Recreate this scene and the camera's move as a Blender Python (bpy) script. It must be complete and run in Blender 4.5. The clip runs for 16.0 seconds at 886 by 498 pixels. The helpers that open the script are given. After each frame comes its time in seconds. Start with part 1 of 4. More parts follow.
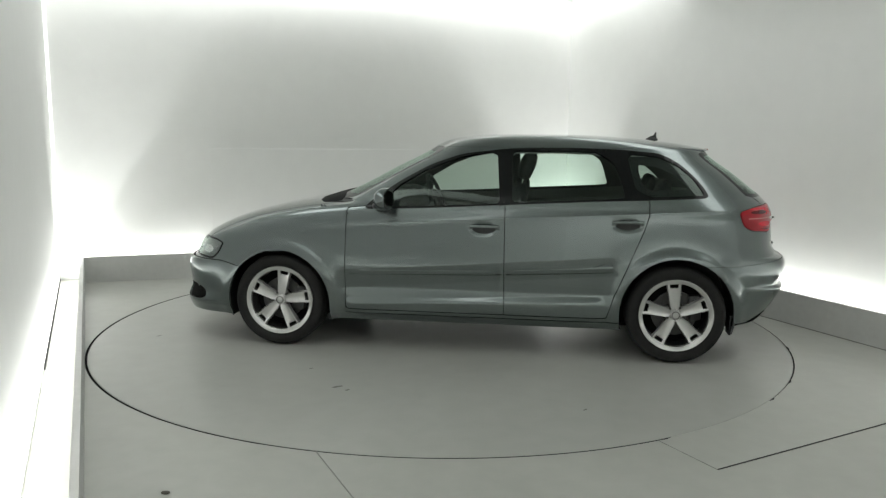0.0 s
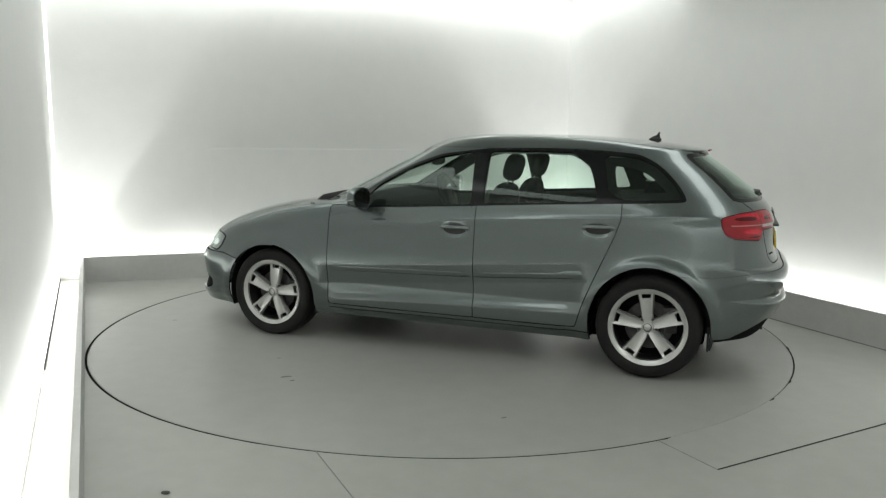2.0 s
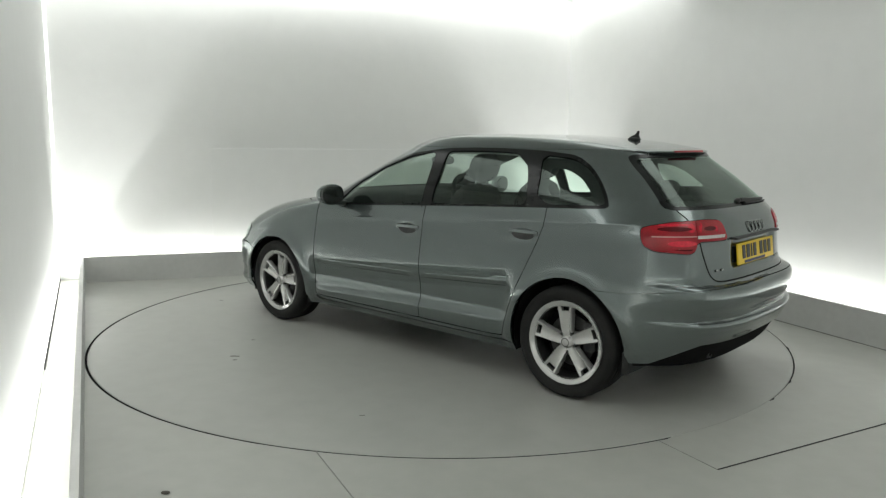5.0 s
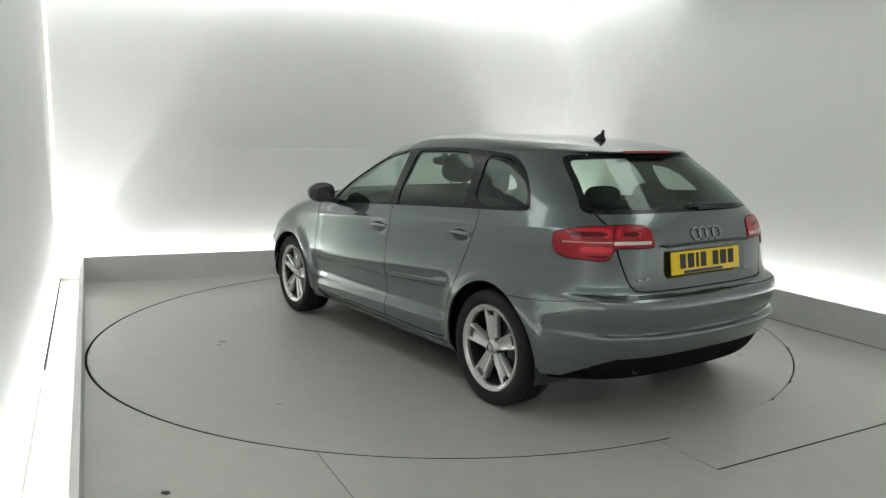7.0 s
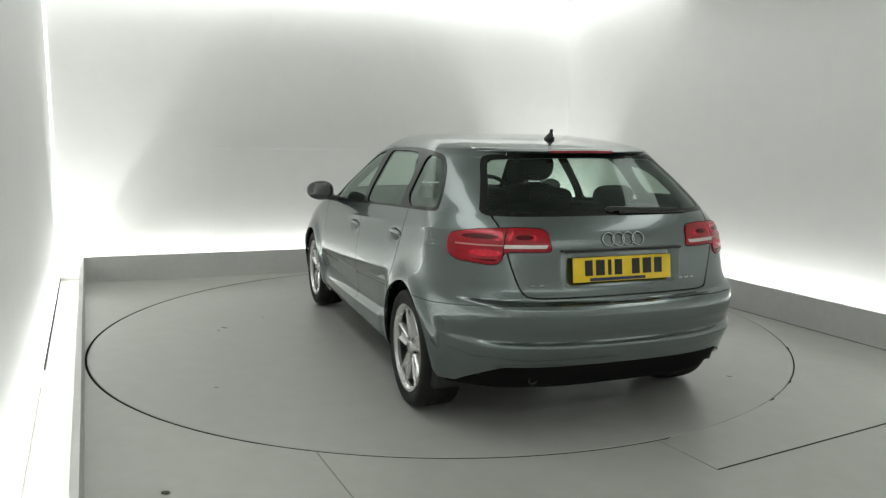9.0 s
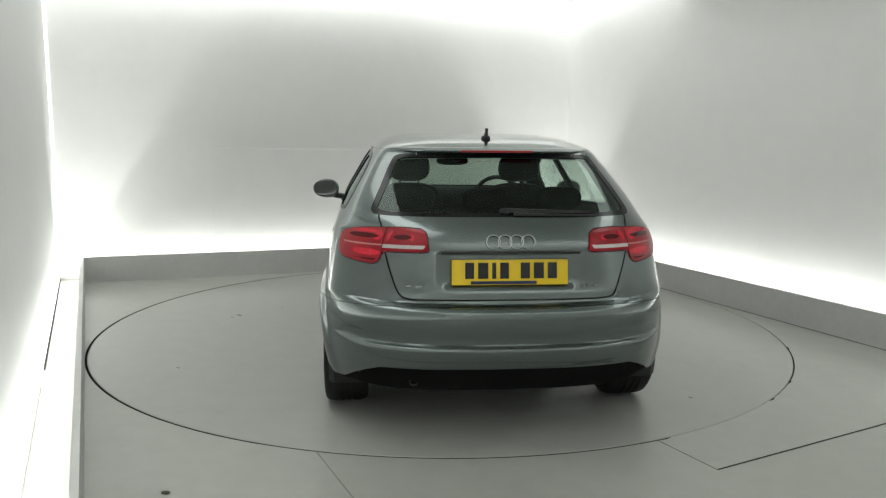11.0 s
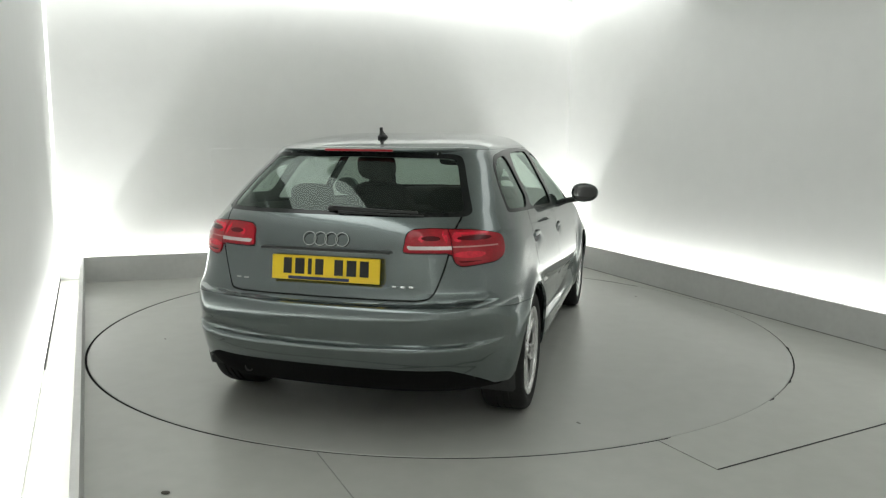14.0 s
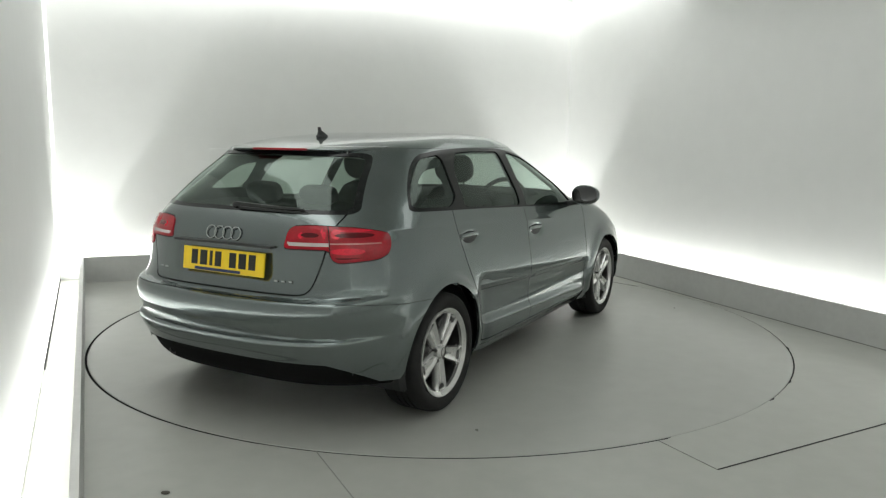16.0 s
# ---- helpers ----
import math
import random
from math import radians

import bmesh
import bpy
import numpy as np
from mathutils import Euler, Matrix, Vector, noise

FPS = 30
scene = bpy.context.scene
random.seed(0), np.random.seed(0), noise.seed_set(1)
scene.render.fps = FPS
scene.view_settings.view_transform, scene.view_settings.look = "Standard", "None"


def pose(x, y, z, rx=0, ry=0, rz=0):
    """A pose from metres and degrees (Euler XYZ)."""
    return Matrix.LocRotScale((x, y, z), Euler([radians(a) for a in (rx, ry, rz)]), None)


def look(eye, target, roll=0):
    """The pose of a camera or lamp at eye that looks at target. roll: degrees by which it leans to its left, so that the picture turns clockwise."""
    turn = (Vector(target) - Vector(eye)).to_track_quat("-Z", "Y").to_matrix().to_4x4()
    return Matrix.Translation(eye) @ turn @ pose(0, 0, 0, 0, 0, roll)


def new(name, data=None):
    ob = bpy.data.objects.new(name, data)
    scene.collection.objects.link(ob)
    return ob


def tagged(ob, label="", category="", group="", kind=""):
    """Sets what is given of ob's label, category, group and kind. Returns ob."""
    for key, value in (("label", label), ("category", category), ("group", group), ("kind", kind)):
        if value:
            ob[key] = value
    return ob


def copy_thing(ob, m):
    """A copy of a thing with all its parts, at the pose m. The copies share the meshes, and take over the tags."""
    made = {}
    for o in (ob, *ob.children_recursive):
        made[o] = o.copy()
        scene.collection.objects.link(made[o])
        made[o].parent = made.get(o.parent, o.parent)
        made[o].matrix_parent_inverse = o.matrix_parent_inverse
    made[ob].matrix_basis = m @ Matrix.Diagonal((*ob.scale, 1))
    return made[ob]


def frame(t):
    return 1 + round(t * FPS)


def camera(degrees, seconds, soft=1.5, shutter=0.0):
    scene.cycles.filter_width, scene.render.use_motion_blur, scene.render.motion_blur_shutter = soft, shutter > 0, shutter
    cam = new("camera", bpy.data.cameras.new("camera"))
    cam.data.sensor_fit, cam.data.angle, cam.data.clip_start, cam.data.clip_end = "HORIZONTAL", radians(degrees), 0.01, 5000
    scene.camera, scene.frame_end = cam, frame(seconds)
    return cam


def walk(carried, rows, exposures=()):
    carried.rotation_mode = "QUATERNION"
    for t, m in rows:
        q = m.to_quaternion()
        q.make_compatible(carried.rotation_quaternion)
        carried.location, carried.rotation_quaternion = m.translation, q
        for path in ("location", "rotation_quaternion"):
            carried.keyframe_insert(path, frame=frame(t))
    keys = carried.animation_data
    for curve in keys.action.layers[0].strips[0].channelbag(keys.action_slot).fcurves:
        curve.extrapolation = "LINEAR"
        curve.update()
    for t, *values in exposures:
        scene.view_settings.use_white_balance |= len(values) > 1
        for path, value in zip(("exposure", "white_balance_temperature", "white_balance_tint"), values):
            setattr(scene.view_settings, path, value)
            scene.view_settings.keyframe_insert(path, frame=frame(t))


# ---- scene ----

# the camera stands still beside the turntable
cam = camera(60.558, 16.0, soft=1.3)
EYE = Vector((0.0, -5.6126, 1.3981))
AIM = EYE + Vector((0.001848, 0.989347, -0.145568))
walk(cam, [(0.0, look(EYE, AIM, 0.559)), (16.0, look(EYE, AIM, 0.559))])

# turntable heading by time (seconds, degrees) and the car's seat on it
HEADING = [(0.0, 172.10), (1.0, 165.63), (2.0, 158.93), (3.0, 152.02), (4.0, 145.09), (6.5, 127.42), (7.5, 120.59), (9.0, 110.00), (11.5, 92.31), (12.5, 85.25), (14.0, 74.49), (15.0, 67.42), (16.0, 60.39)]
CAR_SEAT = Vector((-0.3010, -0.0800, 0.0))

# ------------------------------------------------------------------ light
world = bpy.data.worlds.new("world")
world.use_nodes = True
scene.world = world
world.node_tree.nodes["Background"].inputs[0].default_value = (0.9, 0.95, 1.0, 1)
world.node_tree.nodes["Background"].inputs[1].default_value = 0.02
scene.view_settings.exposure = 0.30

# room lines: outward normal and distance from the turntable's centre to the low kerb
LEFT = (Vector((-0.9069, -0.4213)).normalized(), 2.448)
BACK = (Vector((-0.329, 0.9443)).normalized(), 2.492)
RIGHT = (Vector((0.914, 0.4058)).normalized(), 2.493)
FRONT = (Vector((0.3305, -0.944)).normalized(), 6.3)
GAP = 0.22
KERB_H = 0.243
WALL_H = 3.05


def meet(a, b, da=0.0, db=0.0):
    """Where two room lines cross, each moved outwards."""
    (n, d), (m, e) = a, b
    d, e = d + da, e + db
    det = n.x * m.y - n.y * m.x
    return Vector(((d * m.y - e * n.y) / det, (n.x * e - m.x * d) / det))


def area_lamp(name, at, aim, sx, sy, power, colour=(0.972, 1.0, 0.972), along=None, spread=180):
    d = bpy.data.lights.new(name, "AREA")
    d.shape, d.size, d.size_y, d.energy, d.color = "RECTANGLE", sx, sy, power, colour
    d.spread = radians(spread)
    ob = new(name, d)
    z = -(Vector(aim) - Vector(at)).normalized()
    x = Vector(along).normalized() if along else Vector((1, 0, 0))
    y = z.cross(x).normalized()
    x = y.cross(z)
    ob.matrix_world = Matrix.Translation(at) @ Matrix((x, y, z)).transposed().to_4x4()
    return ob


def wall_lamps():
    """Hidden light strips: behind the kerb at the foot of each wall, and in the cove at the top."""
    for tag, (a, line, b), low, high in (("left", (FRONT, LEFT, BACK), LOW_L, TOP_L), ("back", (LEFT, BACK, RIGHT), LOW_B, TOP_B),
                                         ("right", (BACK, RIGHT, FRONT), LOW_R, TOP_R)):
        p, q = meet(a, line, 0, GAP * 0.74), meet(line, b, GAP * 0.74, 0)
        mid, run = (p + q) / 2, q - p
        n = line[0]
        area_lamp("strip_light_" + tag, (mid.x, mid.y, 0.03), (mid.x + n.x * 0.05, mid.y + n.y * 0.05, 0.6),
                  run.length, 0.05, low * run.length, along=(run.x, run.y, 0))
        near, far = (0 if k is FRONT else GAP - 0.03 for k in (a, b))
        p, q = meet(a, line, near, GAP - 0.16), meet(line, b, GAP - 0.16, far)
        if tag == "right":
            q = p + (q - p).normalized() * 1.9
        mid, run = (p + q) / 2, q - p
        area_lamp("cove_light_" + tag, (mid.x, mid.y, WALL_H - 0.05), (mid.x + n.x * 0.14, mid.y + n.y * 0.14, WALL_H - 0.4),
                  run.length, 0.06, high * run.length, along=(run.x, run.y, 0), spread=115)
    for pair, power, k, lean in (((LEFT, BACK), SPOT_L, 0.70, 0.75), ((BACK, RIGHT), SPOT_R, 0.45, 0.0)):
        c = meet(*pair, GAP * k, GAP * k)
        d = bpy.data.lights.new("corner_uplight", "SPOT")
        d.color = (0.972, 1.0, 0.972)
        d.energy, d.spot_size, d.spot_blend, d.shadow_soft_size = power, radians(76), 0.35, 0.05
        new("corner_uplight", d).matrix_world = look((c.x, c.y, 0.05), (c.x + BACK[0].y * lean, c.y - BACK[0].x * lean, 3.0))


LOW_L, LOW_B, LOW_R = 6.3, 6.2, 6.8
TOP_L, TOP_B, TOP_R = 0.8, 1.85, 1.2
SPOT_L, SPOT_R = 46.0, 70.0
wall_lamps()
along = Vector((BACK[0].y, -BACK[0].x))
for side in (-1.82, 1.82):
    mid = BACK[0] * -1.5 + along * side
    area_lamp("ceiling_strip_light", (mid.x, mid.y, WALL_H - 0.03), (mid.x, mid.y, 0), 0.62, 5.6, 14.5, along=(along.x, along.y, 0), spread=135)
# unseen lamp, assumed, that brightens the wall behind the camera
mid = FRONT[0] * (FRONT[1] - 0.55)
area_lamp("front_wall_fill", (mid.x, mid.y, WALL_H - 0.10), (mid.x + FRONT[0].x * 0.55, mid.y + FRONT[0].y * 0.55, 1.7), 4.6, 0.12, 26.0, along=(BACK[0].y, -BACK[0].x, 0))

# ------------------------------------------------------------------ materials


def mat(name, base, rough=0.5, metal=0.0, **more):
    m = bpy.data.materials.new(name)
    m.use_nodes = True
    b = m.node_tree.nodes["Principled BSDF"]
    b.inputs["Base Color"].default_value = (*base, 1)
    b.inputs["Roughness"].default_value = rough
    b.inputs["Metallic"].default_value = metal
    for key, value in more.items():
        b.inputs[key.replace("_", " ")].default_value = value
    return m


def grain(m, scale, spread, bump=0.0, bump_scale=None, rough_spread=0.0, coords="Object", second=None):
    """Mottle a material's colour at two scales, and give it fine relief and uneven gloss."""
    t = m.node_tree
    b = t.nodes["Principled BSDF"]
    co = t.nodes.new("ShaderNodeTexCoord")
    base = list(b.inputs["Base Color"].default_value)
    n1, n2 = t.nodes.new("ShaderNodeTexNoise"), t.nodes.new("ShaderNodeTexNoise")
    n1.inputs["Scale"].default_value, n1.inputs["Detail"].default_value = scale, 4
    n2.inputs["Scale"].default_value, n2.inputs["Detail"].default_value = scale * 9, 6
    add = t.nodes.new("ShaderNodeMath")
    add.operation = "ADD"
    ramp = t.nodes.new("ShaderNodeMapRange")
    ramp.inputs[1].default_value, ramp.inputs[2].default_value = 0.6, 1.4
    mix = t.nodes.new("ShaderNodeMix")
    mix.data_type = "RGBA"
    mix.inputs[6].default_value = [c * (1 - spread) for c in base[:3]] + [1]
    light = second or [min(1, c * (1 + spread)) for c in base[:3]]
    mix.inputs[7].default_value = [*light, 1]
    for n in (n1, n2):
        t.links.new(co.outputs[coords], n.inputs["Vector"])
    t.links.new(n1.outputs[0], add.inputs[0])
    t.links.new(n2.outputs[0], add.inputs[1])
    t.links.new(add.outputs[0], ramp.inputs[0])
    t.links.new(ramp.outputs[0], mix.inputs[0])
    t.links.new(mix.outputs[2], b.inputs["Base Color"])
    if rough_spread:
        r = t.nodes.new("ShaderNodeMapRange")
        mid = b.inputs["Roughness"].default_value
        r.inputs[3].default_value, r.inputs[4].default_value = mid - rough_spread, mid + rough_spread
        t.links.new(n1.outputs[0], r.inputs[0])
        t.links.new(r.outputs[0], b.inputs["Roughness"])
    if bump:
        n3, bp = t.nodes.new("ShaderNodeTexNoise"), t.nodes.new("ShaderNodeBump")
        n3.inputs["Scale"].default_value = bump_scale or scale * 30
        bp.inputs["Strength"].default_value, bp.inputs["Distance"].default_value = bump, 0.002
        t.links.new(co.outputs[coords], n3.inputs["Vector"])
        t.links.new(n3.outputs[0], bp.inputs["Height"])
        t.links.new(bp.outputs[0], b.inputs["Normal"])
    return m


def glass_mat(name, tint, rough=0.0, mirror=0.042):
    """Thin sheet glass: a tinted see-through sheet with a clear mirror coat."""
    m = bpy.data.materials.new(name)
    m.use_nodes = True
    t = m.node_tree
    t.nodes.remove(t.nodes["Principled BSDF"])
    out = t.nodes["Material Output"]
    tr, gl, fr, mx, pw, up = (t.nodes.new("ShaderNode" + k) for k in ("BsdfTransparent", "BsdfGlossy", "LayerWeight", "MixShader", "Math", "MapRange"))
    tr.inputs[0].default_value = (*tint, 1)
    gl.inputs["Color"].default_value = (0.86, 1.0, 0.92, 1)
    gl.inputs["Roughness"].default_value = rough
    fr.inputs[0].default_value = 0.5
    pw.operation = "POWER"
    pw.inputs[1].default_value = 4.5
    up.inputs[3].default_value, up.inputs[4].default_value = mirror, 1.0
    t.links.new(fr.outputs["Facing"], pw.inputs[0])
    t.links.new(pw.outputs[0], up.inputs[0])
    t.links.new(up.outputs[0], mx.inputs[0])
    t.links.new(tr.outputs[0], mx.inputs[1])
    t.links.new(gl.outputs[0], mx.inputs[2])
    t.links.new(mx.outputs[0], out.inputs[0])
    return m


M = {}
M["paint"] = grain(mat("grey_metallic_paint", (0.142, 0.168, 0.166), 0.25, 0.82, Coat_Weight=1.0, Coat_Roughness=0.02, Coat_IOR=1.6, Specular_Tint=(0.45, 0.48, 0.47, 1)), 900, 0.03)
M["dark_trim"] = grain(mat("black_plastic_trim", (0.018, 0.019, 0.019), 0.45), 30, 0.2, 0.1, 900)
M["gloss_black"] = grain(mat("gloss_black_trim", (0.008, 0.009, 0.009), 0.18, Specular_IOR_Level=0.25), 30, 0.2)
M["lamp_glint"] = grain(mat("bright_red_lamp_patch", (0.70, 0.014, 0.040), 0.25, 0.0, Coat_Weight=0.4), 60, 0.3, 0.5, 90)
M["rubber"] = grain(mat("tyre_rubber", (0.013, 0.013, 0.0125), 0.7, Specular_IOR_Level=0.3), 12, 0.25, 0.25, 240)
M["alloy"] = grain(mat("silver_alloy", (0.62, 0.62, 0.61), 0.24, 0.70, Coat_Weight=0.5), 25, 0.05)
M["steel"] = grain(mat("brake_steel", (0.07, 0.07, 0.068), 0.5, 0.8), 30, 0.25)
M["chrome"] = mat("chrome", (0.80, 0.80, 0.79), 0.12, 1.0)
M["glass"] = glass_mat("side_glass", (0.70, 0.78, 0.73), mirror=0.045)
M["rear_glass"] = glass_mat("rear_glass", (0.50, 0.575, 0.53), 0.03)
M["lining"] = grain(mat("grey_door_lining", (0.060, 0.065, 0.060), 0.85, Specular_IOR_Level=0.25), 9, 0.2, 0.1, 120)
M["cabin"] = grain(mat("dark_cabin_plastic", (0.011, 0.0115, 0.012), 0.85, Specular_IOR_Level=0.25), 9, 0.2, 0.1, 120)
M["headlining"] = grain(mat("grey_headlining", (0.28, 0.29, 0.28), 0.9), 30, 0.1, 0.2, 500)
M["cloth"] = grain(mat("dark_seat_cloth", (0.011, 0.0115, 0.012), 0.95, Specular_IOR_Level=0.2), 9, 0.25, 0.12, 120)
M["red_lens"] = grain(mat("red_lamp_lens", (0.34, 0.002, 0.012), 0.3, 0.0, Specular_IOR_Level=0.25, Coat_Weight=0.6, Coat_Roughness=0.02), 14, 0.35, 0.5, 70)
M["red_dark"] = grain(mat("deep_red_lamp_lens", (0.085, 0.002, 0.005), 0.25, 0.0, Specular_IOR_Level=0.25, Coat_Weight=0.35, Coat_Roughness=0.03), 40, 0.25, 0.3, 90)
M["clear_lens"] = grain(mat("clear_lamp_lens", (0.62, 0.56, 0.55), 0.14, 0.2, Coat_Weight=1.0), 60, 0.08)
M["band_lens"] = grain(mat("pink_lamp_band", (0.55, 0.24, 0.24), 0.2), 60, 0.08)
M["lamp_dark"] = grain(mat("dark_lamp_housing", (0.26, 0.265, 0.265), 0.3, 0.5), 40, 0.3)
M["lamp_inner"] = grain(mat("lamp_reflector", (0.80, 0.81, 0.81), 0.16, 0.9), 40, 0.2)
M["head_lens"] = glass_mat("headlamp_cover", (0.9, 0.92, 0.92))
M["plate_yellow"] = grain(mat("yellow_plate", (0.86, 0.60, 0.020), 0.35), 20, 0.06)
M["plate_ink"] = mat("plate_black", (0.012, 0.012, 0.012), 0.4)
M["plate_blue"] = mat("plate_strip_blue", (0.02, 0.03, 0.10), 0.4)
M["white_wall"] = grain(mat("white_wall_paint", (0.80, 0.80, 0.785), 0.55), 0.8, 0.02, 0.05, 90)
M["kerb"] = grain(mat("pale_grey_kerb_paint", (0.58, 0.58, 0.565), 0.5), 2.5, 0.06, 0.08, 120, 0.06)
M["floor"] = grain(mat("grey_floor_paint", (0.405, 0.410, 0.378), 0.35), 0.9, 0.08, 0.05, 60, 0.10)
M["table"] = grain(mat("grey_turntable_paint", (0.39, 0.395, 0.368), 0.33), 0.8, 0.07, 0.05, 60, 0.10)
M["joint"] = mat("dark_joint", (0.03, 0.03, 0.028), 0.8)
M["badge"] = mat("dull_chrome_badge", (0.40, 0.42, 0.41), 0.22, 1.0)
M["glow"] = mat("light_strip", (0.9, 0.9, 0.9), 0.5, Emission_Color=(0.97, 1.0, 0.97, 1), Emission_Strength=0.75)
M["joint_faint"] = mat("grey_joint", (0.25, 0.25, 0.232), 0.8)
M["scuff"] = grain(mat("grey_scuff", (0.20, 0.20, 0.18), 0.7), 60, 0.3)
# mirror glass toned dark, its dim reflection put into the colour
M["mirror"] = mat("dimmed_mirror_glass", (0.10, 0.102, 0.102), 0.03, 1.0)
M["pit"] = mat("dark_pit", (0.01, 0.01, 0.01), 0.9, Specular_IOR_Level=0.05)
M["dirt"] = grain(mat("brown_dirt", (0.09, 0.085, 0.07), 0.9), 50, 0.3)
M["ceiling"] = grain(mat("pale_grey_ceiling_paint", (0.46, 0.48, 0.465), 0.7), 1.0, 0.02)

# ------------------------------------------------------------------ mesh helpers


def empty(name, at=(0, 0, 0)):
    ob = new(name)
    ob.location = at
    ob.empty_display_size = 0.2
    return ob


def mesh_ob(name, verts, faces, material, parent=None, label="", smooth=True, at=None):
    me = bpy.data.meshes.new(name)
    me.from_pydata([tuple(map(float, v)) for v in verts], [], [tuple(map(int, f)) for f in faces])
    me.materials.append(material)
    if smooth:
        me.shade_smooth()
    me.update()
    ob = new(name, me)
    ob.parent = parent
    if at is not None:
        ob.matrix_basis = at
    if label:
        tagged(ob, label)
    return ob


def part(name, bm, material, parent=None, label="", smooth=False, at=None):
    """One mesh object from a bmesh, under a thing or a part."""
    bmesh.ops.recalc_face_normals(bm, faces=bm.faces)
    me = bpy.data.meshes.new(name)
    bm.to_mesh(me)
    bm.free()
    me.materials.append(material)
    if smooth:
        me.shade_smooth()
        me.set_sharp_from_angle(angle=radians(38))
    ob = new(name, me)
    ob.parent = parent
    if at is not None:
        ob.matrix_basis = at
    if label:
        tagged(ob, label)
    return ob


def box(sx, sy, sz, at=(0, 0, 0), bevel=0.0, seg=2, turn=None):
    bm = bmesh.new()
    bmesh.ops.create_cube(bm, size=1)
    bmesh.ops.scale(bm, vec=(sx, sy, sz), verts=bm.verts)
    if bevel:
        bmesh.ops.bevel(bm, geom=bm.edges[:], offset=bevel, segments=seg, profile=0.6, affect="EDGES")
    if turn is not None:
        bmesh.ops.transform(bm, matrix=turn, verts=bm.verts)
    bmesh.ops.translate(bm, vec=at, verts=bm.verts)
    return bm


def prism(points, depth, bevel=0.0):
    """A slab with the given outline in x, y and that depth in z."""
    bm = bmesh.new()
    f = bm.faces.new([bm.verts.new((x, y, 0)) for x, y in points])
    r = bmesh.ops.extrude_face_region(bm, geom=[f])
    bmesh.ops.translate(bm, vec=(0, 0, depth), verts=[g for g in r["geom"] if isinstance(g, bmesh.types.BMVert)])
    if bevel:
        bmesh.ops.bevel(bm, geom=bm.edges[:], offset=bevel, segments=2, profile=0.6, affect="EDGES")
    return bm


def lathe(profile, n=48, axis="y"):
    """Turn a profile of (radius, along) pairs round the y axis."""
    verts, faces = [], []
    for k in range(n):
        a = 2 * math.pi * k / n
        for r, h in profile:
            verts.append((r * math.cos(a), h, r * math.sin(a)))
    m = len(profile)
    for k in range(n):
        for j in range(m - 1):
            faces.append((k * m + j, k * m + j + 1, (k + 1) % n * m + j + 1, (k + 1) % n * m + j))
    bm = bmesh.new()
    vs = [bm.verts.new(v) for v in verts]
    for f in faces:
        bm.faces.new([vs[i] for i in f])
    bmesh.ops.remove_doubles(bm, verts=bm.verts, dist=1e-5)
    return bm


# ------------------------------------------------------------------ the room


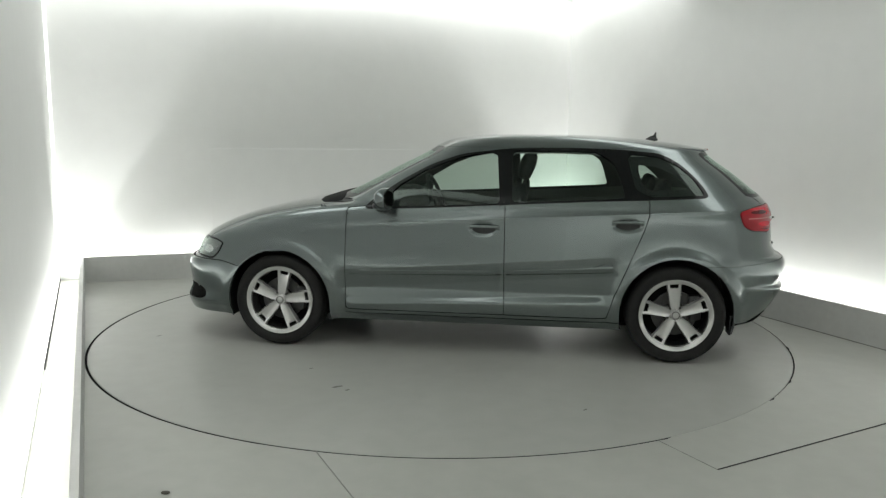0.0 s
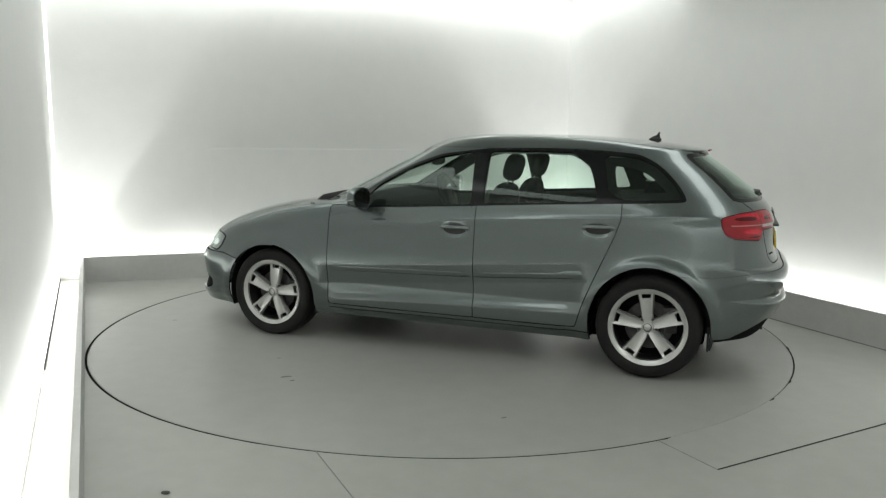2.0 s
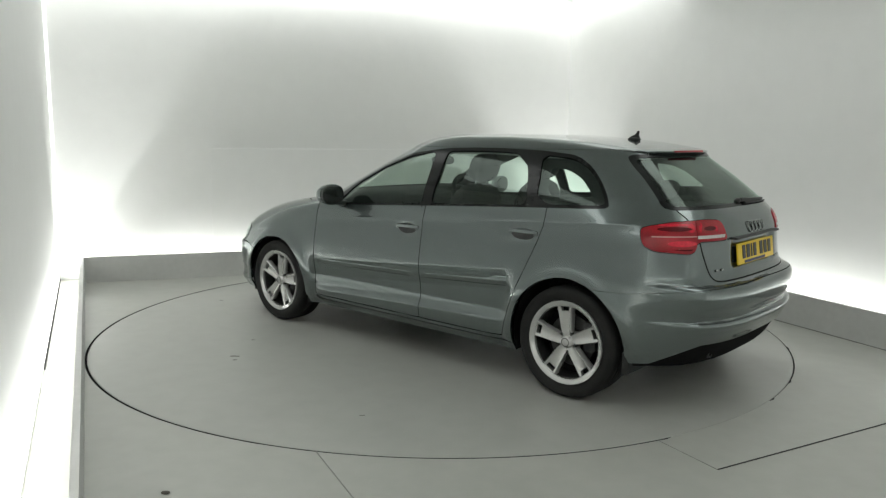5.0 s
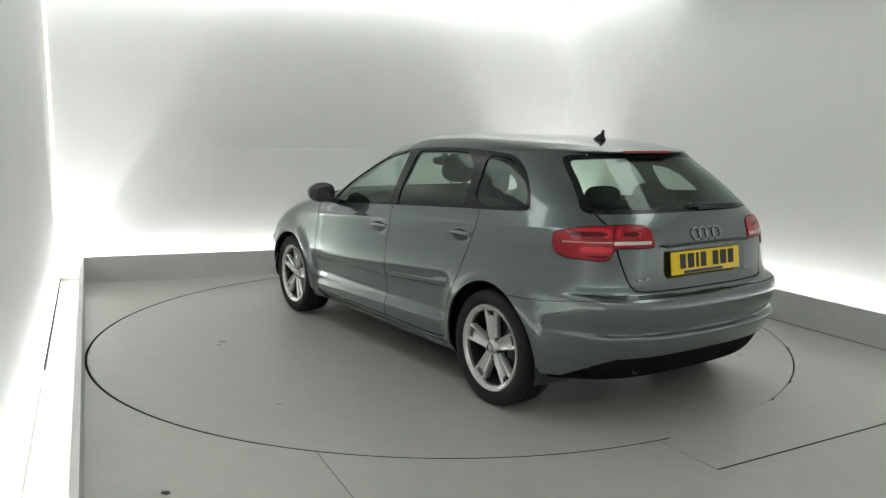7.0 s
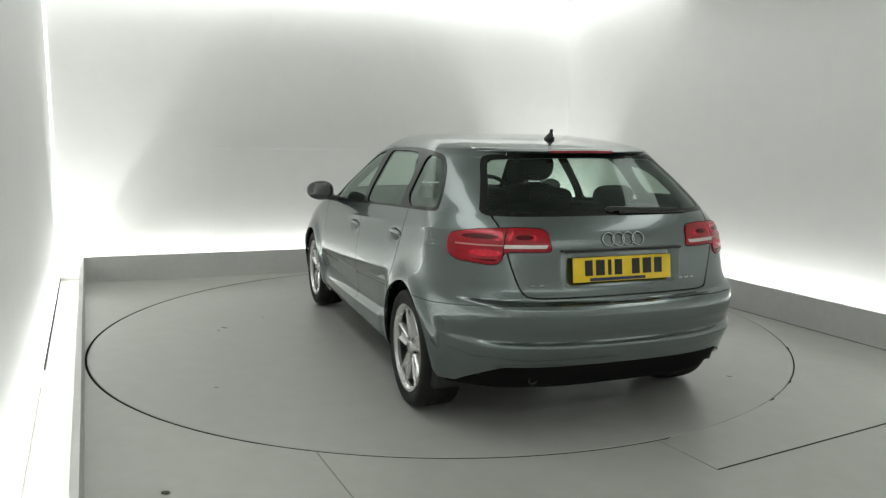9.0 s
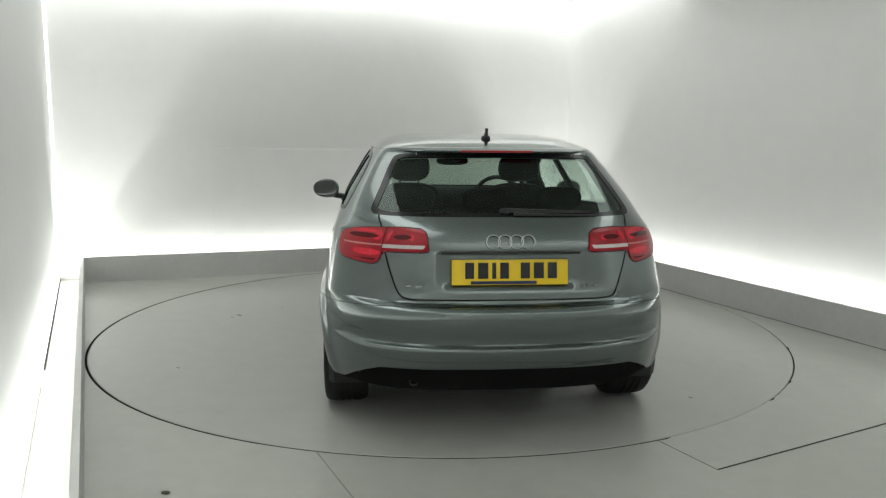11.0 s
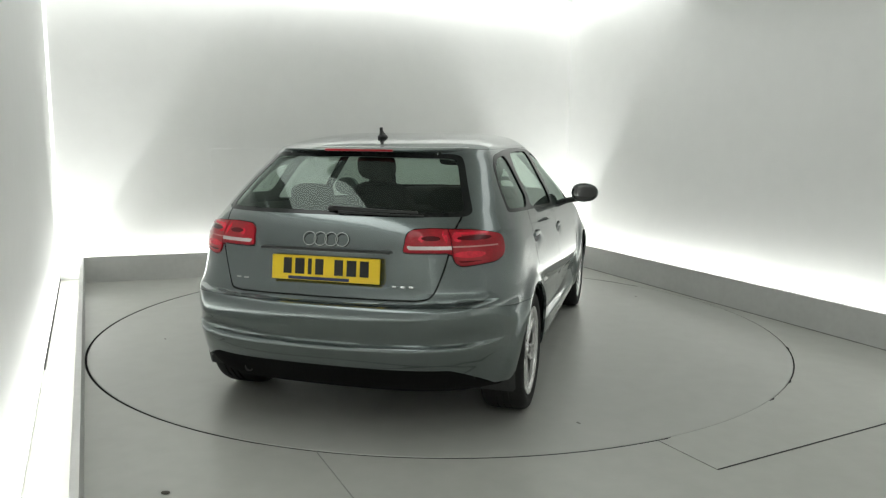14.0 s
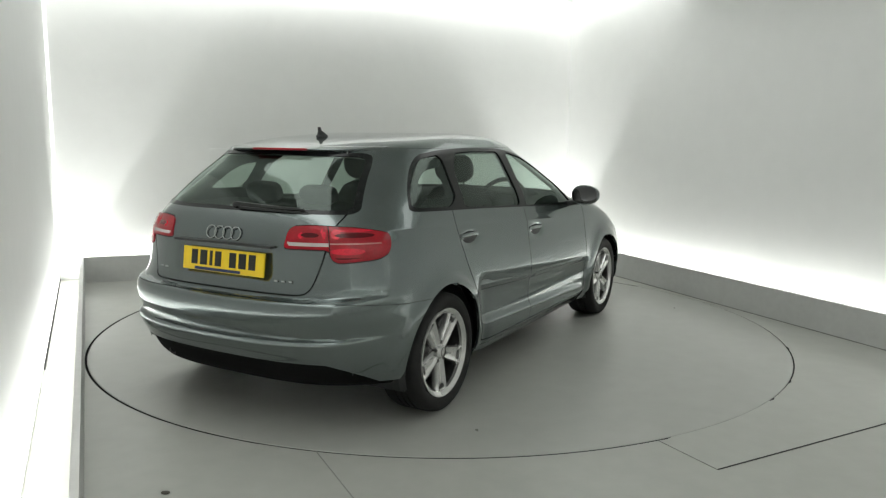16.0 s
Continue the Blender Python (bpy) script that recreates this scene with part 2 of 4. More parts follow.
def room():
    lines = (LEFT, BACK, RIGHT, FRONT)
    grow = (GAP, GAP, GAP, 0.0)
    corner = [meet(lines[i], lines[(i + 1) % 4], grow[i], grow[(i + 1) % 4]) for i in range(4)]
    outer = [meet(lines[i], lines[(i + 1) % 4], grow[i] + 0.12, grow[(i + 1) % 4] + 0.12) for i in range(4)]
    names = ("wall_left", "wall_back", "wall_right", "wall_front")
    for i in range(4):
        a, b, A, B = corner[i - 1], corner[i], outer[i - 1], outer[i]
        v = [(p.x, p.y, z) for z in (-0.05, WALL_H + 0.1) for p in (a, b, B, A)]
        f = [(0, 1, 2, 3), (4, 7, 6, 5), (0, 4, 5, 1), (1, 5, 6, 2), (2, 6, 7, 3), (3, 7, 4, 0)]
        bm = bmesh.new()
        vs = [bm.verts.new(c) for c in v]
        for q in f:
            bm.faces.new([vs[k] for k in q])
        # the front wall is unseen, assumed white for the car to reflect
        tagged(part(names[i], bm, M["white_wall"]), "plain white wall assumed behind the camera, lit from above" if i == 3 else "plain white painted wall lit from its foot", "wall", kind="structure")
    bm = bmesh.new()
    top = [bm.verts.new((p.x, p.y, WALL_H)) for p in outer]
    bm.faces.new(top)
    r = bmesh.ops.extrude_face_region(bm, geom=bm.faces[:])
    bmesh.ops.translate(bm, vec=(0, 0, 0.12), verts=[g for g in r["geom"] if isinstance(g, bmesh.types.BMVert)])
    tagged(part("ceiling", bm, M["ceiling"]), "plain pale grey painted ceiling", "ceiling", kind="structure")

    # floor sheet with the round hole for the turntable
    # the gap round the table varies by angle and nearly closes along one stretch
    n = 360
    inner, rim, low = [], [], []
    for k in range(n):
        a = 2 * math.pi * k / n
        d = Vector((math.cos(a), math.sin(a)))
        far = min(((ln[1] + g + 0.1) / ln[0].dot(d) for ln, g in zip(lines, grow) if ln[0].dot(d) > 1e-4))
        deg = (math.degrees(a) + 180) % 360 - 180
        gap = 0.0016 if -64 < deg < -42 else 0.005 if -42 < deg < -33 else 0.008 if -33 < deg < -14 else 0.004 if -14 < deg < 40 else 0.013 if -110 < deg < -64 else 0.015
        hole = TABLE_R + gap
        inner.append((d.x * hole, d.y * hole, 0.0))
        rim.append((d.x * far, d.y * far, 0.0))
        low.append((d.x * hole, d.y * hole, -0.06))
    v = inner + rim + low
    f = [(k, n + k, n + (k + 1) % n, (k + 1) % n) for k in range(n)] + [(2 * n + k, k, (k + 1) % n, 2 * n + (k + 1) % n) for k in range(n)]
    tagged(mesh_ob("floor", v, f, M["floor"], smooth=False), "grey painted smooth floor round a turntable", "floor", kind="structure")
    pit = mesh_ob("turntable_pit", [(*p[:2], -0.062) for p in inner], [tuple(range(n))], M["pit"], smooth=False)
    tagged(pit, "dark pit under the turntable's edge", "pit", kind="structure")

    # flat dark ring near the gap's top stands in for the shade inside it
    n = len(inner)
    seal = [(x * (TABLE_R + 0.0004) / math.hypot(x, y), y * (TABLE_R + 0.0004) / math.hypot(x, y), -0.002) for x, y, _ in inner] + [(x, y, -0.002) for x, y, _ in inner]
    ob = mesh_ob("turntable_gap_shade", seal, [(k, n + k, n + (k + 1) % n, (k + 1) % n) for k in range(n)], M["pit"], smooth=False)
    tagged(ob, "dark ring for the shade in the gap round the turntable", "seal", kind="structure")

    # a flat board proud of the back wall
    n, along = BACK[0], Vector((BACK[0].y, -BACK[0].x))
    c = n * (BACK[1] + GAP - 0.007) + along * -0.06
    bm = box(2.93, 0.014, 1.262, (0, 0, 0), 0.002)
    ob = part("wall_panel", bm, M["white_wall"], at=Matrix.Translation((c.x, c.y, 0.634)) @ Matrix.Rotation(math.atan2(along.y, along.x), 4, "Z"))
    tagged(ob, "flat white board fixed to the back wall", "wall panel", kind="structure")
    # dark gap at the foot of the wall beside the trough
    n, along = LEFT[0], Vector((-LEFT[0].y, LEFT[0].x))
    c = n * (LEFT[1] + GAP - 0.005) + along * -1.43
    ob = part("trough_joint", box(3.1, 0.008, 0.012, (0, 0, 0.007)), M["joint"], at=Matrix.Translation((c.x, c.y, 0)) @ Matrix.Rotation(math.atan2(along.y, along.x), 4, "Z"))
    tagged(ob, "thin dark gap at the wall's foot", "joint", kind="structure")

    # upright light strip in the left corner
    c = meet(LEFT, BACK, GAP - 0.012, GAP - 0.012)
    ob = part("corner_light_strip", box(0.030, 0.012, 2.80, (0, 0, 0), 0.004), M["glow"], at=Matrix.Translation((c.x, c.y, 1.60)) @ Matrix.Rotation(radians(62), 4, "Z"))
    tagged(ob, "thin upright light strip in the wall corner", "light strip", kind="structure")
    # dark gap along the foot of the right kerb
    n, along = RIGHT[0], Vector((-RIGHT[0].y, RIGHT[0].x))
    c = n * (RIGHT[1] - 0.003) + along * -0.6
    ob = part("kerb_joint", box(5.6, 0.005, 0.006, (0, 0, 0.0034)), M["joint_faint"], at=Matrix.Translation((c.x, c.y, 0)) @ Matrix.Rotation(math.atan2(along.y, along.x), 4, "Z"))
    tagged(ob, "thin dark gap at the kerb's foot", "joint", kind="structure")

    # low kerb walls in front of the light troughs
    for nm, (a, line, b) in (("kerb_left", (FRONT, LEFT, BACK)), ("kerb_back", (LEFT, BACK, RIGHT)), ("kerb_right", (BACK, RIGHT, FRONT))):
        t = 0.030
        p, q = meet(a, line), meet(line, b)
        P, Q = meet(a, line, 0 if a is FRONT else t, t), meet(line, b, t, 0 if b is FRONT else t)
        bm = bmesh.new()
        lo = [bm.verts.new((c.x, c.y, 0.0)) for c in (p, q, Q, P)]
        hi = [bm.verts.new((c.x, c.y, KERB_H)) for c in (p, q, Q, P)]
        bm.faces.new(lo), bm.faces.new(hi)
        for k in range(4):
            bm.faces.new((lo[k], lo[(k + 1) % 4], hi[(k + 1) % 4], hi[k]))
        tagged(part(nm, bm, M["kerb"]), "low pale grey painted kerb wall round the floor", "kerb", kind="structure")


TABLE_R = 2.434


def turntable():
    top = empty("turntable")
    prof = [(0.0, 0.0), (0.6, 0.0), (1.4, 0.0), (2.1, 0.0), (TABLE_R - 0.004, 0.0), (TABLE_R, -0.004), (TABLE_R, -0.05), (0.0, -0.05)]
    bm = lathe(prof, 240)
    bmesh.ops.transform(bm, matrix=Matrix.Rotation(radians(90), 4, "X"), verts=bm.verts)
    part("disc", bm, M["table"], top)
    tagged(top, "round grey painted turntable flush with the floor", "turntable")
    return top


room()
table = turntable()

# ------------------------------------------------------------------ the car's skin


def curve(xs, ys):
    """A smooth monotone curve through points, as a function on arrays."""
    xs, ys = np.array(xs, float), np.array(ys, float)
    h, d = np.diff(xs), np.diff(ys) / np.diff(xs)
    m = np.zeros(len(xs))
    m[0], m[-1] = d[0], d[-1]
    for k in range(1, len(xs) - 1):
        if d[k - 1] * d[k] > 0:
            w1, w2 = 2 * h[k] + h[k - 1], h[k] + 2 * h[k - 1]
            m[k] = (w1 + w2) / (w1 / d[k - 1] + w2 / d[k])

    def at(x):
        x = np.clip(np.asarray(x, float), xs[0], xs[-1])
        k = np.clip(np.searchsorted(xs, x) - 1, 0, len(xs) - 2)
        t = (x - xs[k]) / h[k]
        return (ys[k] * (1 + 2 * t) * (1 - t) ** 2 + m[k] * h[k] * t * (1 - t) ** 2
                + ys[k + 1] * t * t * (3 - 2 * t) + m[k + 1] * h[k] * t * t * (t - 1))
    return at


# rear end, nose, half width and corner roundness at each height
TAIL = curve([0.19, 0.25, 0.32, 0.40, 0.50, 0.60, 0.66, 0.72, 0.80, 0.90, 0.97, 1.02, 1.05, 1.18, 1.30, 1.335, 1.364, 1.393, 1.412, 1.424, 1.429],
             [-1.89, -1.95, -1.985, -1.998, -2.000, -2.000, -2.000, -1.978, -1.969, -1.963, -1.940, -1.905, -1.87, -1.708, -1.545, -1.515, -1.40, -1.19, -0.96, -0.74, -0.42])
NOSE = curve([0.15, 0.19, 0.25, 0.36, 0.50, 0.555, 0.572, 0.65, 0.72, 0.80, 0.86, 0.91, 0.945, 0.968, 0.985, 1.08, 1.20, 1.30, 1.364, 1.393, 1.412, 1.424, 1.429],
             [2.09, 2.14, 2.150, 2.11, 2.118, 2.100, 2.060, 2.015, 1.955, 1.81, 1.645, 1.44, 1.24, 1.09, 1.03, 0.825, 0.60, 0.40, 0.29, 0.215, 0.105, -0.04, -0.34])
# how far the rear bumper stands out beyond the tailgate, by height
LEDGE = curve([0.29, 0.36, 0.42, 0.452, 0.464, 0.478, 0.50, 0.55, 0.60, 0.63, 0.648, 0.660], [0.0, 0.016, 0.044, 0.056, 0.054, 0.030, 0.033, 0.054, 0.064, 0.060, 0.044, 0.0])
HALF = curve([0.15, 0.19, 0.23, 0.26, 0.34, 0.40, 0.50, 0.56, 0.62, 0.70, 0.80, 0.855, 0.875, 0.91, 0.95, 0.975, 1.05, 1.18, 1.30, 1.335, 1.364, 1.393, 1.412, 1.424, 1.429],
             [0.76, 0.795, 0.818, 0.838, 0.852, 0.860, 0.866, 0.8675, 0.8625, 0.8510, 0.8345, 0.8250, 0.8215, 0.8135, 0.8015, 0.7955, 0.771, 0.700, 0.626, 0.597, 0.563, 0.512, 0.450, 0.350, 0.0])
R_LEN = curve([0.15, 0.60, 0.70, 0.95, 1.05, 1.30, 1.435], [0.66, 0.66, 0.62, 0.66, 0.88, 0.78, 0.6])
R_POW = curve([0.15, 0.60, 0.70, 0.95, 1.05, 1.30, 1.435], [3.0, 3.0, 2.9, 3.0, 3.4, 3.8, 2.8])
F_LEN = curve([0.15, 0.60, 0.75, 0.95, 0.985, 1.30, 1.435], [0.72, 0.76, 0.80, 0.70, 0.62, 0.55, 0.4])
F_POW = curve([0.15, 0.60, 0.75, 0.95, 0.985, 1.30, 1.435], [3.0, 3.3, 3.4, 3.0, 2.6, 2.6, 2.2])
AXLE = 1.289
HANDLES = ((-0.075, 0.822), (-0.975, 0.868))


def skin():
    """The left half of the outer skin as stacked plan outlines: vertices and triangles."""
    zs = np.concatenate([np.arange(0.19, 0.30, 0.0125), np.arange(0.30, 0.72, 0.005), np.arange(0.72, 0.82, 0.0125), np.arange(0.82, 0.98, 0.0045), np.arange(0.98, 1.325, 0.0125),
                         1.429 - 0.099 * (1 - np.linspace(0, 1, 30)) ** 1.8])
    p = np.linspace(0, math.pi / 2, 46)
    q = np.linspace(0, 1, 110)[1:-1]
    o = np.linspace(math.pi / 2, 0, 34)
    rows = []
    for z in zs:
        w, xr, xf = HALF(z), TAIL(z), NOSE(z)
        rl, rp, fl, fp = R_LEN(z), R_POW(z), F_LEN(z), F_POW(z)
        span = xf - xr
        if rl + fl > 0.9 * span:
            k = 0.9 * span / (rl + fl)
            rl, fl = rl * k, fl * k
        xa, ya = xr + rl - rl * np.cos(p) ** (2 / rp), w * np.sin(p) ** (2 / rp)
        xc, yc = xf - fl + fl * np.cos(o) ** (2 / fp), w * np.sin(o) ** (2 / fp)
        xb = xr + rl + (span - rl - fl) * q
        x = np.concatenate([xa, xb, xc])
        y = np.concatenate([ya, np.full(len(q), w), yc])
        rows.append(np.stack([x, y, np.full(len(x), z)], 1))
    g = np.array(rows)
    x, y, z = g[..., 0], g[..., 1], g[..., 2]
    # wheel arch flares and a slight hollow in the doors
    side = np.clip((y - 0.55) / 0.2, 0, 1)
    for cx in (AXLE, -AXLE):
        r = np.hypot(x - cx, z - 0.30)
        y += side * 0.009 * np.exp(-((r - 0.355) / 0.060) ** 2)
        y += side * 0.009 / (1 + np.exp((r - 0.412) / 0.008))
        y -= side * 0.004 * np.exp(-((r - 0.48) / 0.08) ** 2)
    step = lambda k: np.clip(k, 0, 1) ** 2 * (3 - 2 * np.clip(k, 0, 1))
    # waist crease over the handles, and the rising crease low on the doors with a tucked-in part below
    waist = 0.878 - 0.056 * x
    y += side * 0.0050 * np.exp(-np.abs(z - waist) / 0.014) * step((x + 1.75) / 0.2) * step((1.5 - x) / 0.4)
    line = 0.600 - 0.078 * (x + 0.05)
    y -= side * 0.17 * np.minimum(np.maximum(line - z, 0), 0.12) * step((z - 0.33) / 0.10) * step((0.96 - np.abs(x + 0.03)) / 0.16)
    # the bumper's ledge, hollow and lower lip, fading round the corners
    back, zz = x < -1.4, z - 0.014 * (y / 0.7) ** 2
    x -= back * LEDGE(np.clip(zz, 0.29, 0.660)) * step((0.84 - y) / 0.22)
    # sill ledge and door handle dishes
    y += side * 0.015 * step((0.384 - 0.041 * x - z) / 0.052) * step((z - 0.20) / 0.06) * step((0.87 - np.abs(x)) / 0.10)
    for hx, hz in HANDLES:
        y -= side * 0.012 * np.exp(-(((x - hx) / 0.082) ** 2 + ((z - hz + 0.004) / 0.036) ** 2) ** 1.6)
    # hollow for the number plate
    x += 0.018 * (x < -1.8) * step((0.325 - y) / 0.05) * step((z - 0.715) / 0.04) * step((0.893 - z) / 0.014)
    g[..., 0], g[..., 1] = x, y
    n, m = g.shape[:2]
    v = g.reshape(-1, 3)
    f = []
    for i in range(n - 1):
        for j in range(m - 1):
            a, b, c, d = i * m + j, i * m + j + 1, (i + 1) * m + j + 1, (i + 1) * m + j
            f += [(a, c, b), (a, d, c)]
    return v, np.array(f)


def split(v, f, s):
    """Cut triangles along the zero line of s(v). Returns the vertices, the faces with s < 0, and those with s > 0."""
    val = s(v)
    val = np.where(np.abs(val) < 1e-7, 1e-7, val)
    neg = val < 0
    k = neg[f].sum(1)
    inside, outside = [f[k == 3]], [f[k == 0]]
    verts, made, fin, fout = [], {}, [], []

    def cross(a, b):
        key = (a, b) if a < b else (b, a)
        if key not in made:
            t = val[a] / (val[a] - val[b])
            made[key] = len(v) + len(verts)
            verts.append(v[a] + t * (v[b] - v[a]))
        return made[key]

    for tri in f[(k == 1) | (k == 2)]:
        one = [neg[i] for i in tri]
        lone = one.index(True) if sum(one) == 1 else one.index(False)
        a, b, c = (int(tri[(lone + i) % 3]) for i in range(3))
        ab, ac = cross(a, b), cross(a, c)
        mine, other = (fin, fout) if neg[a] else (fout, fin)
        mine.append((a, ab, ac))
        other += [(ab, b, c), (ab, c, ac)]
    if fin:
        inside.append(np.array(fin))
    if fout:
        outside.append(np.array(fout))
    if verts:
        v = np.concatenate([v, np.array(verts)])
    return v, np.concatenate(inside), np.concatenate(outside)


def poly_distance(points, a, b):
    """Signed distance to a closed outline, negative inside."""
    pts = np.array(points, float)
    best, inside = np.full(a.shape, 9.0), np.zeros(a.shape, bool)
    for i in range(len(pts)):
        (x0, y0), (x1, y1) = pts[i - 1], pts[i]
        dx, dy = x1 - x0, y1 - y0
        t = np.clip(((a - x0) * dx + (b - y0) * dy) / (dx * dx + dy * dy + 1e-12), 0, 1)
        best = np.minimum(best, np.hypot(a - x0 - t * dx, b - y0 - t * dy))
        inside ^= ((y0 > b) != (y1 > b)) & (a < x0 + (b - y0) * dx / (dy if abs(dy) > 1e-9 else 1e-9))
    return np.where(inside, -best, best)


def soft_outline(points, rounds=2, most=0.028):
    """Round the corners of a closed outline by cutting them."""
    pts = [Vector(p) for p in points]
    for _ in range(rounds):
        out = []
        for i in range(len(pts)):
            p, q = pts[i - 1], pts[i]
            k = min(0.22, most / max((q - p).length, 1e-6))
            out += [p.lerp(q, k), p.lerp(q, 1 - k)]
        pts, most = out, most * 0.4
    return [tuple(p) for p in pts]


# outlines on the skin: side ones in x, z; rear ones in y, z; lamps in a measure that runs round the corner
DLO = soft_outline([(0.73, 0.928), (0.284, 0.946), (-0.228, 0.976), (-0.76, 1.005), (-1.30, 1.030), (-1.44, 1.037), (-1.466, 1.042), (-1.456, 1.075), (-1.405, 1.145),
                    (-1.30, 1.245), (-1.18, 1.308), (-0.934, 1.330), (-0.578, 1.339), (-0.215, 1.331), (0.10, 1.292), (0.30, 1.221), (0.50, 1.110), (0.66, 0.995)], 2)
PANE_FRONT = soft_outline([(0.63, 0.944), (0.10, 0.967), (-0.172, 0.982), (-0.140, 1.312), (0.10, 1.274), (0.30, 1.202), (0.49, 1.092)], 2, 0.02)
PANE_REAR = soft_outline([(-0.247, 0.989), (-0.60, 1.008), (-0.965, 1.029), (-0.91, 1.20), (-0.85, 1.310), (-0.55, 1.319), (-0.236, 1.314)], 2, 0.02)
PANE_QUARTER = soft_outline([(-1.030, 1.034), (-1.25, 1.045), (-1.41, 1.052), (-1.442, 1.056), (-1.432, 1.080), (-1.382, 1.150), (-1.280, 1.240), (-1.165, 1.290), (-0.965, 1.305)], 2, 0.02)
REAR_HOLE = soft_outline([(-0.634, 1.040), (0.634, 1.040), (0.596, 1.12), (0.525, 1.27), (0.494, 1.316), (0, 1.324), (-0.494, 1.316), (-0.525, 1.27), (-0.596, 1.12)], 2)
REAR_PANE = soft_outline([(-0.600, 1.058), (0.600, 1.058), (0.568, 1.12), (0.503, 1.26), (0.476, 1.300), (0, 1.306), (-0.476, 1.300), (-0.503, 1.26), (-0.568, 1.12)], 2)
SCREEN = soft_outline([(-0.66, 0.985), (0.66, 0.985), (0.60, 1.10), (0.50, 1.29), (0.46, 1.335), (0, 1.35), (-0.46, 1.335), (-0.50, 1.29), (-0.60, 1.10)], 2)
TAILGATE = soft_outline([(-0.470, 0.678), (0.470, 0.678), (0.506, 0.700), (0.558, 0.86), (0.574, 1.0), (0.590, 1.036), (0.57, 1.060), (0.52, 1.12), (0.45, 1.27), (0.40, 1.30),
                         (-0.40, 1.30), (-0.45, 1.27), (-0.52, 1.12), (-0.57, 1.060), (-0.590, 1.036), (-0.574, 1.0), (-0.558, 0.86), (-0.506, 0.700)], 2, 0.035)
LAMP = soft_outline([(0.405, 0.888), (0.440, 0.966), (0.475, 0.987), (0.60, 0.992), (0.86, 0.983), (1.03, 0.964), (1.086, 0.952), (1.088, 0.900), (1.070, 0.866), (1.00, 0.844), (0.74, 0.828), (0.700, 0.842), (0.680, 0.888)], 2, 0.013)
FRONT_DOOR = [(0.835, 0.27), (0.830, 0.938), (0.70, 0.95), (0.40, 1.0), (-0.205, 1.02), (-0.212, 0.27)]
REAR_DOOR = [(-0.212, 0.27), (-0.205, 1.02), (-1.105, 1.06), (-1.105, 0.925), (-1.075, 0.83), (-1.02, 0.70), (-0.905, 0.42), (-0.86, 0.27)]
FOG = soft_outline([(0.50, 0.265), (0.50, 0.34), (0.64, 0.385), (0.775, 0.378), (0.79, 0.280)], 2)
HEADLAMP = soft_outline([(2.06, 0.590), (1.90, 0.577), (1.765, 0.570), (1.715, 0.622), (1.690, 0.684), (1.76, 0.702), (1.88, 0.708), (2.0, 0.662), (2.06, 0.625)], 1, 0.012)


def round_corner(v):
    return v[:, 1] + v[:, 0] + 1.987


def side_of(points):
    return lambda v: np.where(v[:, 1] > 0.3, poly_distance(points, v[:, 0], v[:, 2]), 9.0)


def rear_of(points):
    return lambda v: np.where(v[:, 0] < -0.9, poly_distance(points, v[:, 1], v[:, 2]), 9.0)


def front_of(points):
    return lambda v: np.where(v[:, 0] > 0.0, poly_distance(points, v[:, 1], v[:, 2]), 9.0)


def lamp_of(points):
    return lambda v: np.where(v[:, 0] < -1.3, poly_distance(points, round_corner(v), v[:, 2]), 9.0)


def arches(v):
    d = np.full(len(v), 9.0)
    for cx in (AXLE, -AXLE):
        h = v[:, 2] - (0.302 if cx > 0 else 0.316)
        r = np.hypot(v[:, 0] - cx, np.minimum(h, 0) * 0.55 + np.maximum(h, 0)) - 0.350
        d = np.minimum(d, r)
    return np.where(v[:, 1] > 0.35, d, 9.0)


def wider(s, by):
    return lambda v: s(v) - by


def mirrored(v, f):
    """Both halves as one mesh, joined at the middle."""
    w = v * np.array([1, -1, 1])
    return np.concatenate([v, w]), np.concatenate([f, f[:, ::-1] + len(v)])


def clean(v, f, offset=0.0):
    """Only the vertices in use, moved along their normals by offset."""
    used, back = np.unique(f, return_inverse=True)
    v, f = v[used].copy(), back.reshape(-1, 3)
    if offset:
        n = np.zeros_like(v)
        fn = np.cross(v[f[:, 1]] - v[f[:, 0]], v[f[:, 2]] - v[f[:, 0]])
        for k in range(3):
            np.add.at(n, f[:, k], fn)
        n /= np.linalg.norm(n, axis=1, keepdims=True) + 1e-12
        v += n * offset
    return v, f


